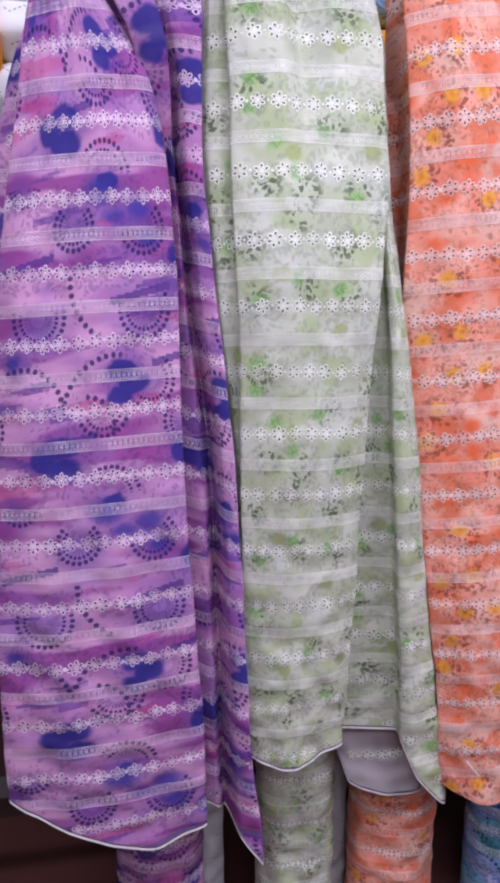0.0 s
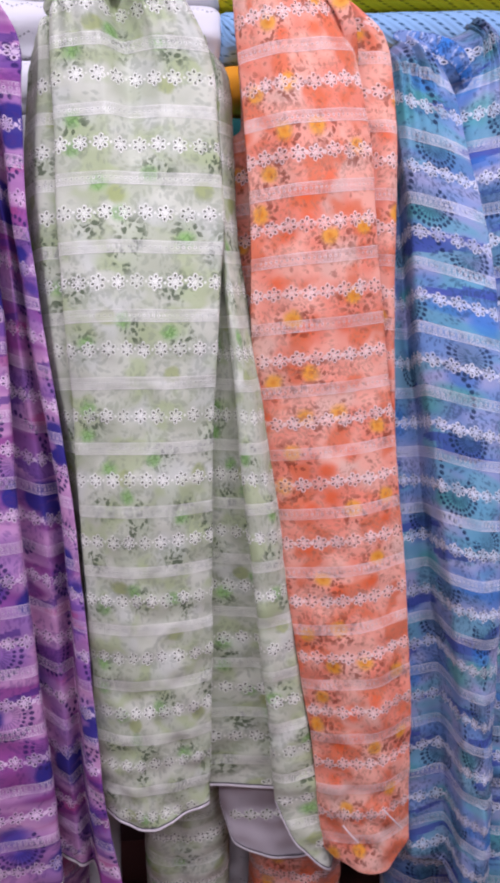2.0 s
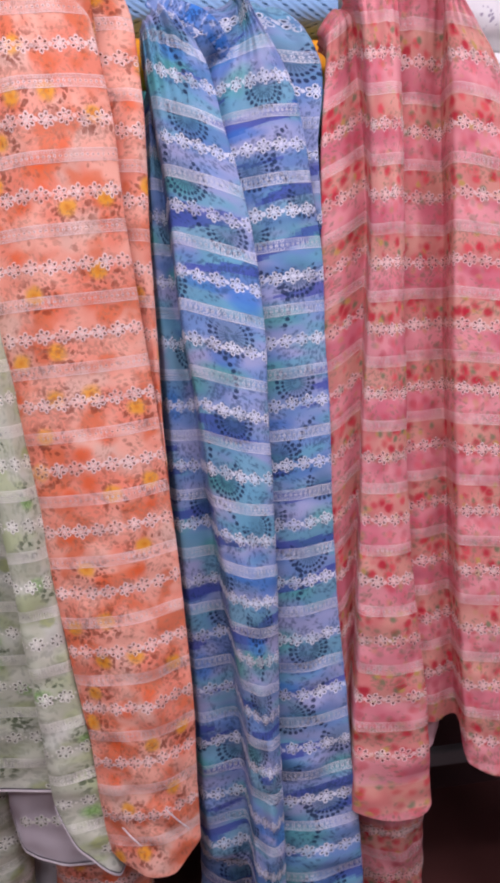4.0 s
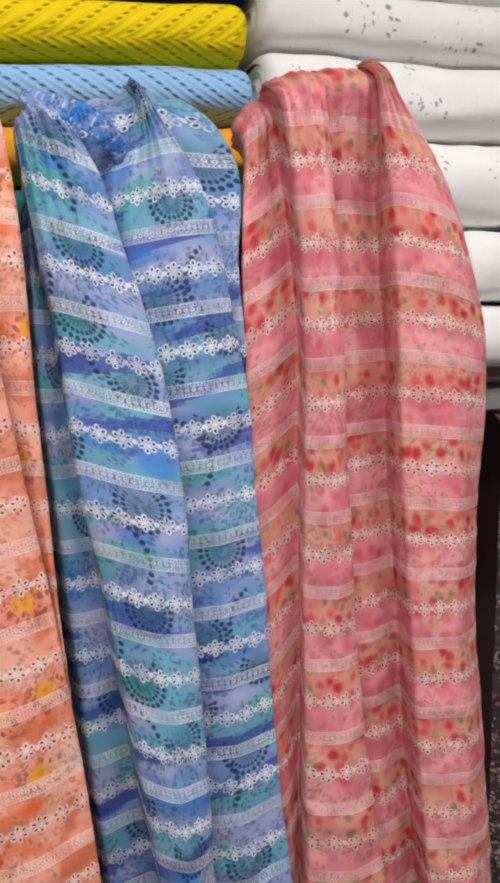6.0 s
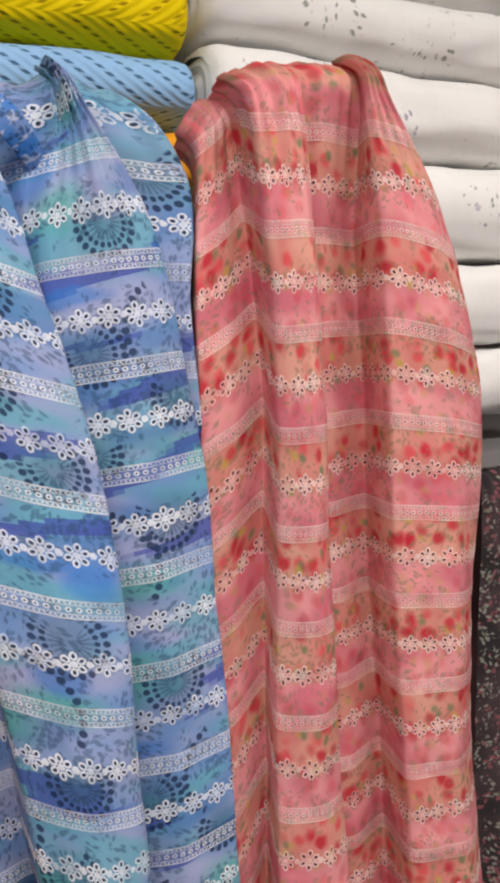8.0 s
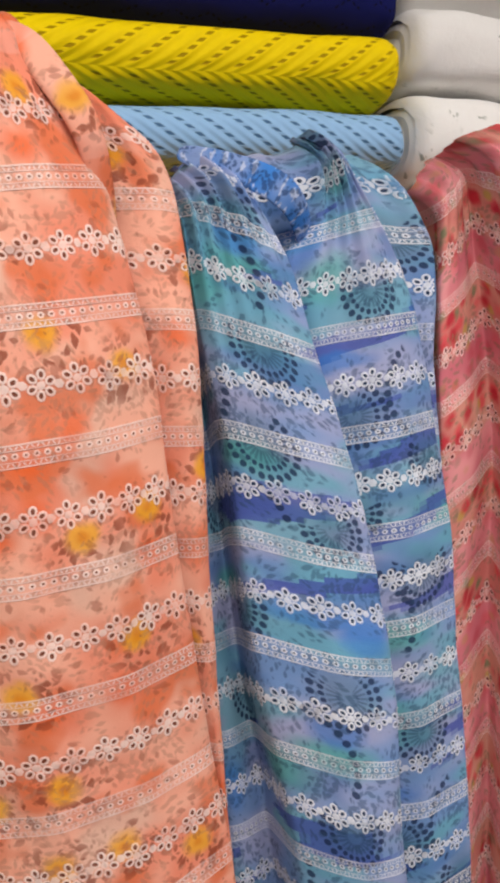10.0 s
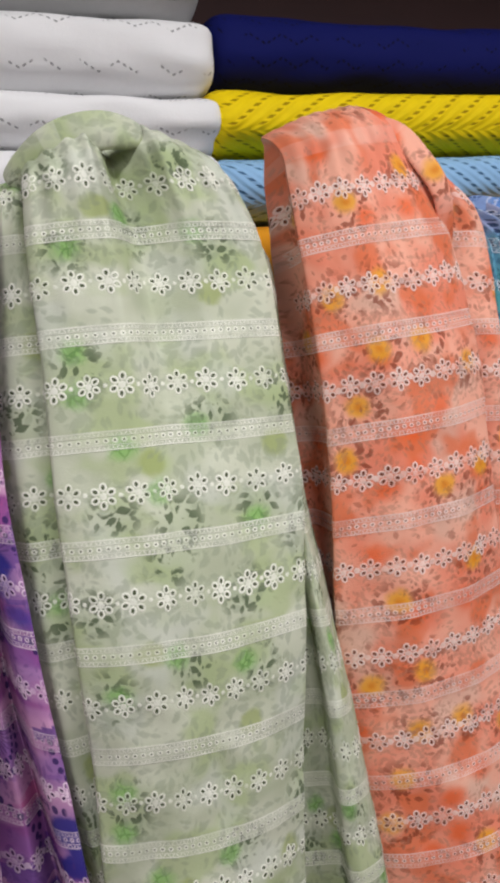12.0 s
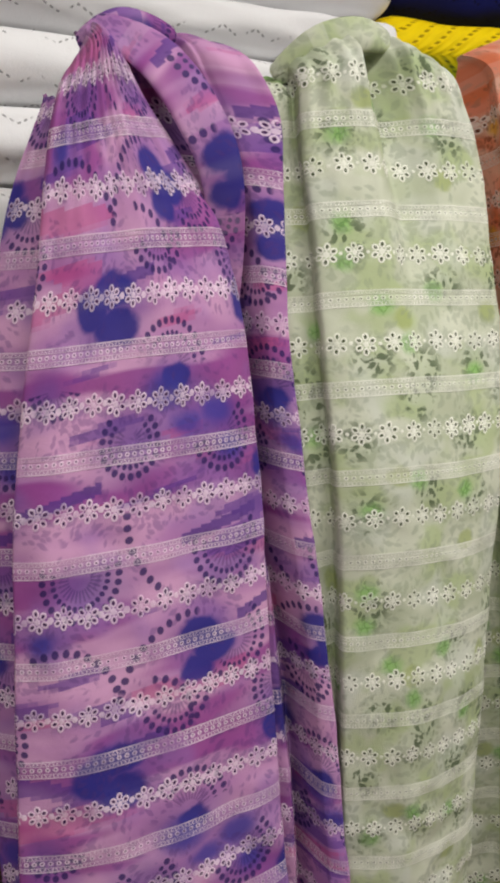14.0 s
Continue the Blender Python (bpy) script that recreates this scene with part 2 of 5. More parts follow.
def green_print(k):
    pu, pv = 0.34, 0.456
    uvv, u0, v0 = k.uv()
    c = k.mix(streaks(k, 9, 13, 2.0, 0.36, 0.64), (0.42, 0.46, 0.33), (0.56, 0.59, 0.47))
    c = k.mix(k.math("MULTIPLY", streaks(k, 12, 14, 5.0, 0.48, 0.62), 0.7), c, (0.37, 0.45, 0.22))
    c = k.mix(k.math("MULTIPLY", streaks(k, 10, 10, 7.5, 0.55, 0.66), 0.45), c, (0.56, 0.59, 0.54))
    u, v = warped(k, 0.006, 60)
    w = k.node("ShaderNodeCombineXYZ")
    k.put(w.inputs[0], u)
    k.put(w.inputs[1], v)
    bunch = ((0.281, 1.443, 0.03, 0.03), (0.35, 1.425, 0.034, 0.04), (0.445, 1.43, 0.03, 0.032), (0.333, 1.388, 0.03, 0.03), (0.261, 1.713, 0.03, 0.03), (0.427, 1.345, 0.034, 0.03), (0.252, 1.344, 0.03, 0.028), (0.35, 1.277, 0.03, 0.03), (0.262, 1.59, 0.032, 0.04), (0.44, 1.262, 0.03, 0.03), (0.50, 1.55, 0.035, 0.04), (0.17, 1.40, 0.04, 0.05), (0.40, 1.53, 0.034, 0.03), (0.52, 1.34, 0.03, 0.04))
    spray = most(k, [blob(k, u, v, s, pu, pv, 0.6) for s in bunch])
    c = k.mix(k.math("MULTIPLY", spray, 0.22), c, (0.32, 0.42, 0.22))
    olive = most(k, [blob(k, u, v, s, pu, pv, 0.4) for s in ((0.302, 1.754, 0.02, 0.014), (0.423, 1.663, 0.016, 0.015), (0.473, 1.497, 0.017, 0.016), (0.327, 1.49, 0.018, 0.016), (0.53, 1.62, 0.018, 0.018))])
    c = k.mix(k.math("MULTIPLY", olive, 0.75), c, (0.30, 0.36, 0.12))
    roses = most(k, [blob(k, u, v, (a, b, 0.016, 0.014), pu, pv, 0.7) for a, b in ((0.257, 1.608), (0.256, 1.563), (0.386, 1.523), (0.42, 1.274), (0.333, 1.293), (0.441, 1.421), (0.297, 1.508), (0.33, 1.46), (0.264, 1.714), (0.54, 1.48), (0.18, 1.35))])
    c = k.mix(k.math("MULTIPLY", roses, 0.8), c, (0.22, 0.44, 0.12))
    petals = k.voronoi(k.scaled(w.outputs[0], 95, 95), 1.0, "DISTANCE_TO_EDGE")[0]
    c = k.mix(k.math("MULTIPLY", k.math("MULTIPLY", roses, k.step(petals, 0.12, 0.04)), 0.5), c, (0.08, 0.20, 0.04))
    pale = leaves(k, 50, 0.2, 0.52, 13, 0.46, 5.0, 2.0)
    c = k.mix(k.math("MULTIPLY", pale, 0.40), c, (0.24, 0.28, 0.20))
    dark = leaves(k, 58, 0.6, 0.46, 30, 0.43, 8.0, 1.7, spray, 0.74)
    dark = k.math("MULTIPLY", dark, k.math("SUBTRACT", 1.0, k.math("MULTIPLY", roses, 0.7)))
    return k.mix(k.math("MULTIPLY", dark, 0.85), c, (0.070, 0.10, 0.050))


def coral_print(k):
    pu, pv = 0.33, 0.465
    u, v = warped(k, 0.006, 50)
    c = k.mix(streaks(k, 10, 12, 3.0, 0.36, 0.62), (0.76, 0.24, 0.15), (0.82, 0.40, 0.29))
    c = k.mix(k.math("MULTIPLY", streaks(k, 8, 9, 6.0, 0.55, 0.68), 0.6), c, (0.64, 0.46, 0.37))
    c = k.mix(k.math("MULTIPLY", streaks(k, 14, 14, 9.0, 0.50, 0.62), 0.8), c, (0.68, 0.15, 0.055))
    red = most(k, [blob(k, u, v, (*s, 0.018, 0.016), pu, pv, 0.8) for s in ((0.647, 1.744), (0.699, 1.525), (0.712, 1.284), (0.654, 1.50), (0.619, 1.435), (0.655, 1.452), (0.756, 1.40), (0.60, 1.36), (0.55, 1.60), (0.81, 1.50))])
    c = k.mix(k.math("MULTIPLY", red, 0.8), c, (0.76, 0.12, 0.025))
    spots = ((0.692, 1.428), (0.757, 1.566), (0.628, 1.597), (0.582, 1.661), (0.573, 1.475), (0.623, 1.300), (0.646, 1.206), (0.687, 1.600), (0.594, 1.536), (0.760, 1.440), (0.730, 1.330), (0.82, 1.62), (0.53, 1.30))
    yel = most(k, [blob(k, u, v, (*s, 0.017, 0.0155), pu, pv, 0.5) for s in spots])
    c = k.mix(k.math("MULTIPLY", yel, 0.85), c, (0.76, 0.35, 0.02))
    heart = most(k, [blob(k, u, v, (*s, 0.006, 0.006), pu, pv, 0.8) for s in spots])
    c = k.mix(k.math("MULTIPLY", heart, 0.6), c, (0.62, 0.17, 0.01))
    near = most(k, [blob(k, u, v, (a + 0.006, b - 0.006, 0.046, 0.034), pu, pv, 0.5) for a, b in spots])
    br = leaves(k, 60, 0.3, 0.46, 28, 0.43, 4.0, 1.7, near, 0.74)
    br = k.math("MULTIPLY", br, k.math("SUBTRACT", 1.0, yel))
    c = k.mix(k.math("MULTIPLY", br, 0.8), c, (0.22, 0.045, 0.022))
    more = leaves(k, 64, 1.4, 0.42, 18, 0.54, 14.0, 1.8, None, 0.7)
    c = k.mix(k.math("MULTIPLY", more, 0.5), c, (0.30, 0.08, 0.045))
    gr = leaves(k, 80, 0.9, 0.52, 14, 0.50, 11.0, 2.2)
    return k.mix(k.math("MULTIPLY", gr, 0.40), c, (0.38, 0.18, 0.12))


def blue_print(k):
    pu, pv = 0.62, 0.506
    u, v = warped(k, 0.010, 30)
    c = k.mix(streaks(k, 5, 12, 2.0, 0.36, 0.62), (0.15, 0.27, 0.52), (0.33, 0.36, 0.56))
    c = k.mix(k.math("MULTIPLY", streaks(k, 6, 14, 6.0, 0.48, 0.60), 0.75), c, (0.12, 0.36, 0.46))
    c = k.mix(k.math("MULTIPLY", streaks(k, 5, 13, 9.5, 0.53, 0.63), 0.6), c, (0.06, 0.16, 0.40))
    teal = most(k, [blob(k, u, v, s, pu, pv, 0.7) for s in ((0.879, 1.469, 0.04, 0.022), (1.302, 1.388, 0.04, 0.024), (1.225, 1.255, 0.05, 0.025), (0.92, 1.16, 0.05, 0.02), (0.85, 1.64, 0.05, 0.03), (1.20, 1.66, 0.04, 0.03), (1.10, 1.43, 0.05, 0.02), (0.78, 1.33, 0.05, 0.02))])
    c = k.mix(k.math("MULTIPLY", teal, 0.75), c, (0.08, 0.36, 0.33))
    c = k.mix(k.math("MULTIPLY", stairs(k, 5.0, 4.0, 24.0, 0.60), 0.8), c, (0.05, 0.07, 0.34))
    azure = most(k, [blob(k, u, v, s, pu, pv, 0.5) for s in ((0.970, 1.297, 0.03, 0.026), (0.92, 1.31, 0.06, 0.012), (0.925, 1.19, 0.03, 0.02), (1.20, 1.57, 0.05, 0.012), (1.16, 1.70, 0.03, 0.03), (1.33, 1.60, 0.02, 0.03))])
    c = k.mix(k.math("MULTIPLY", azure, 0.65), c, (0.025, 0.17, 0.52))
    fans = ((0.926, 1.585, 0.034, -90, 130), (0.953, 1.405, 0.032, -60, 120), (0.895, 1.482, 0.036, -70, 130), (0.84, 1.30, 0.034, -90, 110), (0.94, 1.23, 0.034, -80, 130), (1.255, 1.640, 0.034, -90, 140), (1.216, 1.508, 0.034, -60, 130), (1.267, 1.322, 0.036, -90, 120), (1.30, 1.45, 0.03, -120, 100), (0.76, 1.42, 0.036, -90, 120), (0.77, 1.20, 0.036, -70, 120), (1.13, 1.36, 0.036, -90, 120), (1.20, 1.40, 0.026, -90, 110))
    murk = most(k, [blob(k, u, v, (a, b, r, r * 0.9), pu, pv, 0.8) for a, b, r, h, w in fans])
    c = k.mix(k.math("MULTIPLY", murk, 0.55), c, (0.035, 0.12, 0.19))
    u0, v0 = k.uv()[1:]
    dots = [beads(k, u0, v0, a, b, pu, pv, r, h, w, 0.0095, 0.0037, 0.2) for a, b, r, h, w in fans]
    dots += [beads(k, u0, v0, a, b, pu, pv, r, h, w, 0.0115, 0.0042) for a, b, r, h, w in ((1.31, 1.522, 0.055, 175, 60), (1.18, 1.27, 0.07, 20, 50), (0.86, 1.39, 0.05, 60, 50), (0.88, 1.15, 0.06, 30, 60), (0.82, 1.53, 0.05, -30, 50))]
    c = k.mix(k.math("MULTIPLY", most(k, dots), 0.88), c, (0.012, 0.025, 0.075))
    lv = leaves(k, 80, 0.5, 0.54, 12, 0.50, 3.0, 2.0)
    return k.mix(k.math("MULTIPLY", lv, 0.52), c, (0.025, 0.06, 0.12))


def pink_print(k):
    u, v = warped(k, 0.006, 50)
    # plain pink strips lie under each flower row, rose strips between
    ph = k.math("ABSOLUTE", k.math("WRAP", k.math("SUBTRACT", v, 1.352 - 0.036), 0.0585, -0.0585))
    zone = k.step(ph, 0.022, 0.032)
    c = k.mix(streaks(k, 10, 12, 2.0, 0.36, 0.62), (0.60, 0.16, 0.20), (0.74, 0.30, 0.31))
    peach = k.mix(streaks(k, 14, 12, 5.0, 0.38, 0.60), (0.56, 0.18, 0.13), (0.60, 0.31, 0.20))
    c = k.mix(k.math("MULTIPLY", zone, 0.65), c, peach)
    w = k.node("ShaderNodeCombineXYZ")
    k.put(w.inputs[0], u)
    k.put(w.inputs[1], v)
    for seed, sc, rgb, size in ((2.9, 38, (0.66, 0.08, 0.09), 0.50), (5.2, 44, (0.16, 0.19, 0.10), 0.40), (7.7, 40, (0.48, 0.31, 0.08), 0.36), (0.4, 36, (0.46, 0.015, 0.035), 0.50), (11.4, 31, (0.56, 0.03, 0.05), 0.40)):
        d, col = k.voronoi(k.scaled(w.outputs[0], sc, sc, 1, (seed, seed * 1.7, 0)), 1.0)
        s = k.node("ShaderNodeSeparateColor")
        k.put(s.inputs[0], col)
        m = k.math("MULTIPLY", k.step(d, size, size * 0.3), k.step(s.outputs[0], 0.3, 0.4))
        c = k.mix(k.math("MULTIPLY", k.math("MULTIPLY", m, k.math("ADD", k.math("MULTIPLY", zone, 0.6), 0.45)), 0.85), c, rgb)
    lv = leaves(k, 80, 0.3, 0.5, 16, 0.53, 6.0, 2.0)
    return k.mix(k.math("MULTIPLY", lv, 0.5), c, (0.20, 0.17, 0.10))


class Dye(Mat):
    """A node group in place of a material, with the same calls."""

    def __init__(self, name):
        self.t = bpy.data.node_groups.new(name, "ShaderNodeTree")
        self.t.interface.new_socket("Color", in_out="OUTPUT", socket_type="NodeSocketColor")
        self.coord = None


def print_group(name, draw):
    """The dye pattern that the cloth and its thread share."""
    k = Dye(name)
    end = k.node("NodeGroupOutput")
    k.put(end.inputs[0], draw(k))
    return k.t


def cloth_set(name, draw, thread, share, gap, first, period, veil):
    """The printed cloth, paler along its openwork bands, its embroidery thread (over-printed in part) and a dark colour
    painted as the shade in its eyelets.
    """
    a = Mat(name + "_print", 0.82)
    dye = print_group(name + "_dye", draw)
    c = a.node("ShaderNodeGroup", node_tree=dye).outputs[0]
    v = a.uv()[2]
    d = a.math("ABSOLUTE", wrap(a, a.math("SUBTRACT", v, first - period / 2), period))
    band = a.math("MULTIPLY", a.step(d, 0.0108, 0.0090), a.math("MULTIPLY_ADD", a.noise(a.uv()[0], 30, 3)[0], 0.6, 0.7))
    e = a.math("ABSOLUTE", wrap(a, a.math("SUBTRACT", v, first), period))
    wash = a.math("MULTIPLY", a.step(e, 0.016, 0.004), 0.35)
    a.color(a.mix(a.math("MULTIPLY", a.math("MAXIMUM", band, wash), veil), c, thread))
    weave(a, 0.4)
    b = Mat(name + "_thread", 0.75)
    worn = b.step(b.noise(b.uv()[0], 24, 3)[0], 0.38, 0.66)
    cover = b.math("MULTIPLY_ADD", worn, 0.42, share - 0.12)
    b.color(b.mix(cover, thread, b.node("ShaderNodeGroup", node_tree=dye).outputs[0]))
    weave(b, 0.3)
    return a.m, b.m, plain_cloth(name + "_eyelet_shade", gap, 0.3)


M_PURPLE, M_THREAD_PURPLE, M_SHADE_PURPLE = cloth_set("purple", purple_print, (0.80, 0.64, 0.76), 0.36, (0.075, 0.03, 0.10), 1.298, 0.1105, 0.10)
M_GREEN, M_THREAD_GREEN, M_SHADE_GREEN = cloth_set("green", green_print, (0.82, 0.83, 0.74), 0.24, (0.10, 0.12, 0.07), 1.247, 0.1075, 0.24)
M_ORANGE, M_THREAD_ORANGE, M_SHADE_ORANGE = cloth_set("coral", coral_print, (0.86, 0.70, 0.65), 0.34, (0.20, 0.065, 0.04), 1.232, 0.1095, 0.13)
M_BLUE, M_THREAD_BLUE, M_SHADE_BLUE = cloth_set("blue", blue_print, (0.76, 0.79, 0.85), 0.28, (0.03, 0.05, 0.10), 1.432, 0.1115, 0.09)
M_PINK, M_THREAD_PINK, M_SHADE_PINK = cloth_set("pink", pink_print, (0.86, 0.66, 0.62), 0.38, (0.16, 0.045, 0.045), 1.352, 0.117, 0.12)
M_GREENROLL = M_GREEN


def lace_bolt(name, rgb, hole, axis, lean, pitch=0.043):
    """Openwork in slanting ladders that meet along a rib, as knitted lace."""
    k = Mat(name, 0.7)
    uvv, u, v = k.uv()
    d = k.math("ABSOLUTE", k.math("SUBTRACT", v, axis))
    a = k.math("ADD", u, k.math("MULTIPLY", k.math("POWER", d, 0.85), lean))
    f = k.math("WRAP", a, pitch / 2, -pitch / 2)
    ladder = k.step(k.math("ABSOLUTE", f), 0.0050, 0.0038)
    rung = k.step(k.math("ABSOLUTE", k.math("WRAP", d, 0.0046, -0.0046)), 0.0028, 0.0020)
    holes = k.math("MULTIPLY", k.math("MULTIPLY", ladder, rung), k.step(d, 0.006, 0.009))
    n = k.noise(uvv, 60, 4)[0]
    c = k.mix(n, tuple(x * 0.85 for x in rgb), rgb)
    # shade inside the openings is painted in with the darker hole colour
    k.color(k.mix(holes, c, hole))
    rib = k.math("SINE", k.math("MULTIPLY", f, 2 * math.pi / pitch * 2))
    h = k.math("SUBTRACT", k.math("MULTIPLY", rib, 0.35), k.math("MULTIPLY", holes, 1.2))
    h = k.math("ADD", h, k.math("MULTIPLY", k.noise(uvv, 500, 2)[0], 0.35))
    k.bump(h, 0.5, 0.003)
    k.b.inputs["Specular IOR Level"].default_value = 0.12
    return k.m


def eyelet_bolt(name, rgb, hole, share, pu=0.052, pv=0.03):
    """Plain cotton with small eyelets along zigzag lines."""
    k = Mat(name, 0.8)
    uvv, u, v = k.uv()
    zig = k.math("PINGPONG", u, pu / 2)
    vv = k.math("ADD", v, k.math("MULTIPLY", zig, 0.55))
    s = k.math("WRAP", vv, pv, -pv)
    t = k.math("WRAP", u, 0.0044, -0.0044)
    m = k.step(radius(k, t, s, 0.0026, 0.0018), 1.15, 0.8)
    g = k.noise(k.scaled(uvv, 30, 10), 1.0, 1)[0]
    m = k.math("MULTIPLY", m, k.step(g, 0.42, 0.5))
    n = k.noise(uvv, 9, 4)[0]
    c = k.mix(n, tuple(x * 0.9 for x in rgb), rgb)
    k.color(k.mix(k.math("MULTIPLY", m, share), c, hole))
    h = k.math("SUBTRACT", k.math("ADD", k.math("MULTIPLY", k.noise(uvv, 24, 5)[0], 1.0), k.math("MULTIPLY", k.noise(uvv, 420, 2)[0], 0.2)), k.math("MULTIPLY", m, 0.7))
    k.bump(h, 0.45, 0.004)
    k.b.inputs["Specular IOR Level"].default_value = 0.15
    return k.m


def sprig_bolt(name, rgb):
    k = Mat(name, 0.8)
    uvv = k.uv()[0]
    n = k.noise(uvv, 9, 4)[0]
    c = k.mix(n, tuple(x * 0.9 for x in rgb), rgb)
    c = k.mix(k.math("MULTIPLY", leaves(k, 60, 0.4, 0.5, 9, 0.62, 2.0, 1.8), 0.8), c, (0.16, 0.19, 0.15))
    c = k.mix(k.math("MULTIPLY", leaves(k, 60, 1.1, 0.46, 8, 0.67, 7.0, 1.5), 0.7), c, (0.20, 0.15, 0.27))
    k.color(c)
    h = k.math("ADD", k.noise(uvv, 20, 5)[0], k.math("MULTIPLY", k.noise(uvv, 380, 2)[0], 0.2))
    k.bump(h, 0.5, 0.005)
    return k.m


M_YELLOW = lace_bolt("yellow_lace", (0.98, 0.72, 0.003), (0.40, 0.25, 0.0), 0.116, -1.0, 0.046)
M_SKY = lace_bolt("sky_lace", (0.32, 0.56, 0.86), (0.08, 0.18, 0.33), 0.108, 1.0, 0.040)
M_NAVY = eyelet_bolt("navy_cotton", (0.005, 0.008, 0.105), (0.001, 0.001, 0.012), 0.9, 0.05, 0.016)
M_WHITE_EYELET = eyelet_bolt("white_eyelet_shade", (0.90, 0.90, 0.91), (0.28, 0.28, 0.29), 0.85)
M_WHITE_SPRIG = sprig_bolt("white_sprig", (0.90, 0.89, 0.87))
M_ORANGEBOLT = plain_cloth("orange_cotton", (0.85, 0.35, 0.02))
M_TEALBOLT = plain_cloth("teal_cotton", (0.05, 0.3, 0.3))
M_GREYBOLT = eyelet_bolt("grey_cotton", (0.52, 0.52, 0.52), (0.2, 0.2, 0.2), 0.8)
M_GREENBOLT = eyelet_bolt("green_cotton", (0.30, 0.55, 0.20), (0.6, 0.7, 0.5), 0.8)
M_PINKBOLT = plain_cloth("pink_cotton", (0.75, 0.5, 0.5))
M_LINING = plain_cloth("grey_lining", (0.52, 0.48, 0.49))
M_PALEPINK = plain_cloth("pale_pink_cotton", (0.62, 0.40, 0.42))


def dark_floral():
    k = Mat("dark_floral", 0.8)
    c = k.mix(streaks(k, 9, 9, 2.0, 0.4, 0.6), (0.035, 0.03, 0.032), (0.07, 0.05, 0.055))
    c = k.mix(k.math("MULTIPLY", leaves(k, 55, 0.4, 0.45, 12, 0.5, 2.0, 1.7), 0.8), c, (0.30, 0.10, 0.12))
    c = k.mix(k.math("MULTIPLY", leaves(k, 70, 1.0, 0.45, 12, 0.5, 5.0, 1.9), 0.8), c, (0.33, 0.33, 0.28))
    k.color(c)
    weave(k)
    return k.m


def azure_fold():
    k = Mat("azure_fold", 0.8)
    c = k.mix(streaks(k, 16, 20, 2.0, 0.36, 0.62), (0.04, 0.19, 0.56), (0.20, 0.30, 0.56))
    c = k.mix(k.math("MULTIPLY", streaks(k, 40, 90, 7.0, 0.56, 0.62), 0.5), c, (0.70, 0.74, 0.82))
    c = k.mix(k.math("MULTIPLY", leaves(k, 90, 0.5, 0.54, 20, 0.46, 3.0, 2.0), 0.7), c, (0.02, 0.05, 0.14))
    k.color(c)
    weave(k, 0.6)
    return k.m


M_DARKFLORAL = dark_floral()
M_BLUEFOLD = azure_fold()


# ---- mesh helpers ----
def mesh_of(name, verts, faces, mats=(), uvs=None, slots=None, smooth=True):
    me = bpy.data.meshes.new(name)
    me.from_pydata([tuple(v) for v in verts], [], faces)
    for m in mats:
        me.materials.append(m)
    if uvs is not None:
        layer = me.uv_layers.new(name="UVMap")
        idx = np.zeros(len(me.loops), dtype=np.int32)
        me.loops.foreach_get("vertex_index", idx)
        layer.data.foreach_set("uv", np.asarray(uvs, dtype=np.float32)[idx].ravel())
    if slots is not None:
        me.polygons.foreach_set("material_index", np.asarray(slots, dtype=np.int32))
    me.polygons.foreach_set("use_smooth", np.full(len(me.polygons), smooth))
    me.update()
    return me


def part(name, me, parent, label=""):
    ob = new(name, me)
    ob.parent = parent
    return tagged(ob, label=label)


def part_bm(name, bm, material, parent, label="", smooth=False):
    me = bpy.data.meshes.new(name)
    bm.to_mesh(me)
    bm.free()
    me.materials.append(material)
    me.polygons.foreach_set("use_smooth", np.full(len(me.polygons), smooth))
    return part(name, me, parent, label)


def box_bm(x0, x1, y0, y1, z0, z1, bevel=0.003):
    bm = bmesh.new()
    bmesh.ops.create_cube(bm, size=1)
    bmesh.ops.scale(bm, vec=(x1 - x0, y1 - y0, z1 - z0), verts=bm.verts)
    bmesh.ops.translate(bm, vec=((x0 + x1) / 2, (y0 + y1) / 2, (z0 + z1) / 2), verts=bm.verts)
    if bevel:
        bmesh.ops.bevel(bm, geom=bm.edges, offset=bevel, segments=2, affect="EDGES")
    return bm


def box(name, dims, material, bevel=0.003):
    bm = box_bm(*dims, bevel)
    me = bpy.data.meshes.new(name)
    bm.to_mesh(me)
    bm.free()
    me.materials.append(material)
    return new(name, me)


# ---- draped cloths ----
class Line:
    """A fold line of a drape: x at some heights, its depth against the drape's face, top, hem and the lift of the woven rows."""

    def __init__(self, zx, dy, top, hem, lift=0.0):
        z = np.array(zx[0::2], float)[::-1]
        x = np.array(zx[1::2], float)[::-1]
        o = np.argsort(z)
        self.z, self.x = z[o], x[o]
        self.dy, self.top, self.hem, self.lift = dy, top, hem, lift

    def at(self, z):
        return np.interp(z, self.z, self.x)


ZS = np.linspace(0.0, 1.95, 196)


def smooth1(a, n):
    k = np.ones(n) / n
    pad = np.pad(a, ((n, n)), mode="edge")
    return np.convolve(pad, k, mode="same")[n:-n]


def between(a, b, f, dy, top, hem, lift=0.0, shift=0.0):
    x = a.at(ZS) * (1 - f) + b.at(ZS) * f + shift
    ln = Line([0, 0], dy, top, hem, lift)
    ln.z, ln.x = ZS, x
    return ln


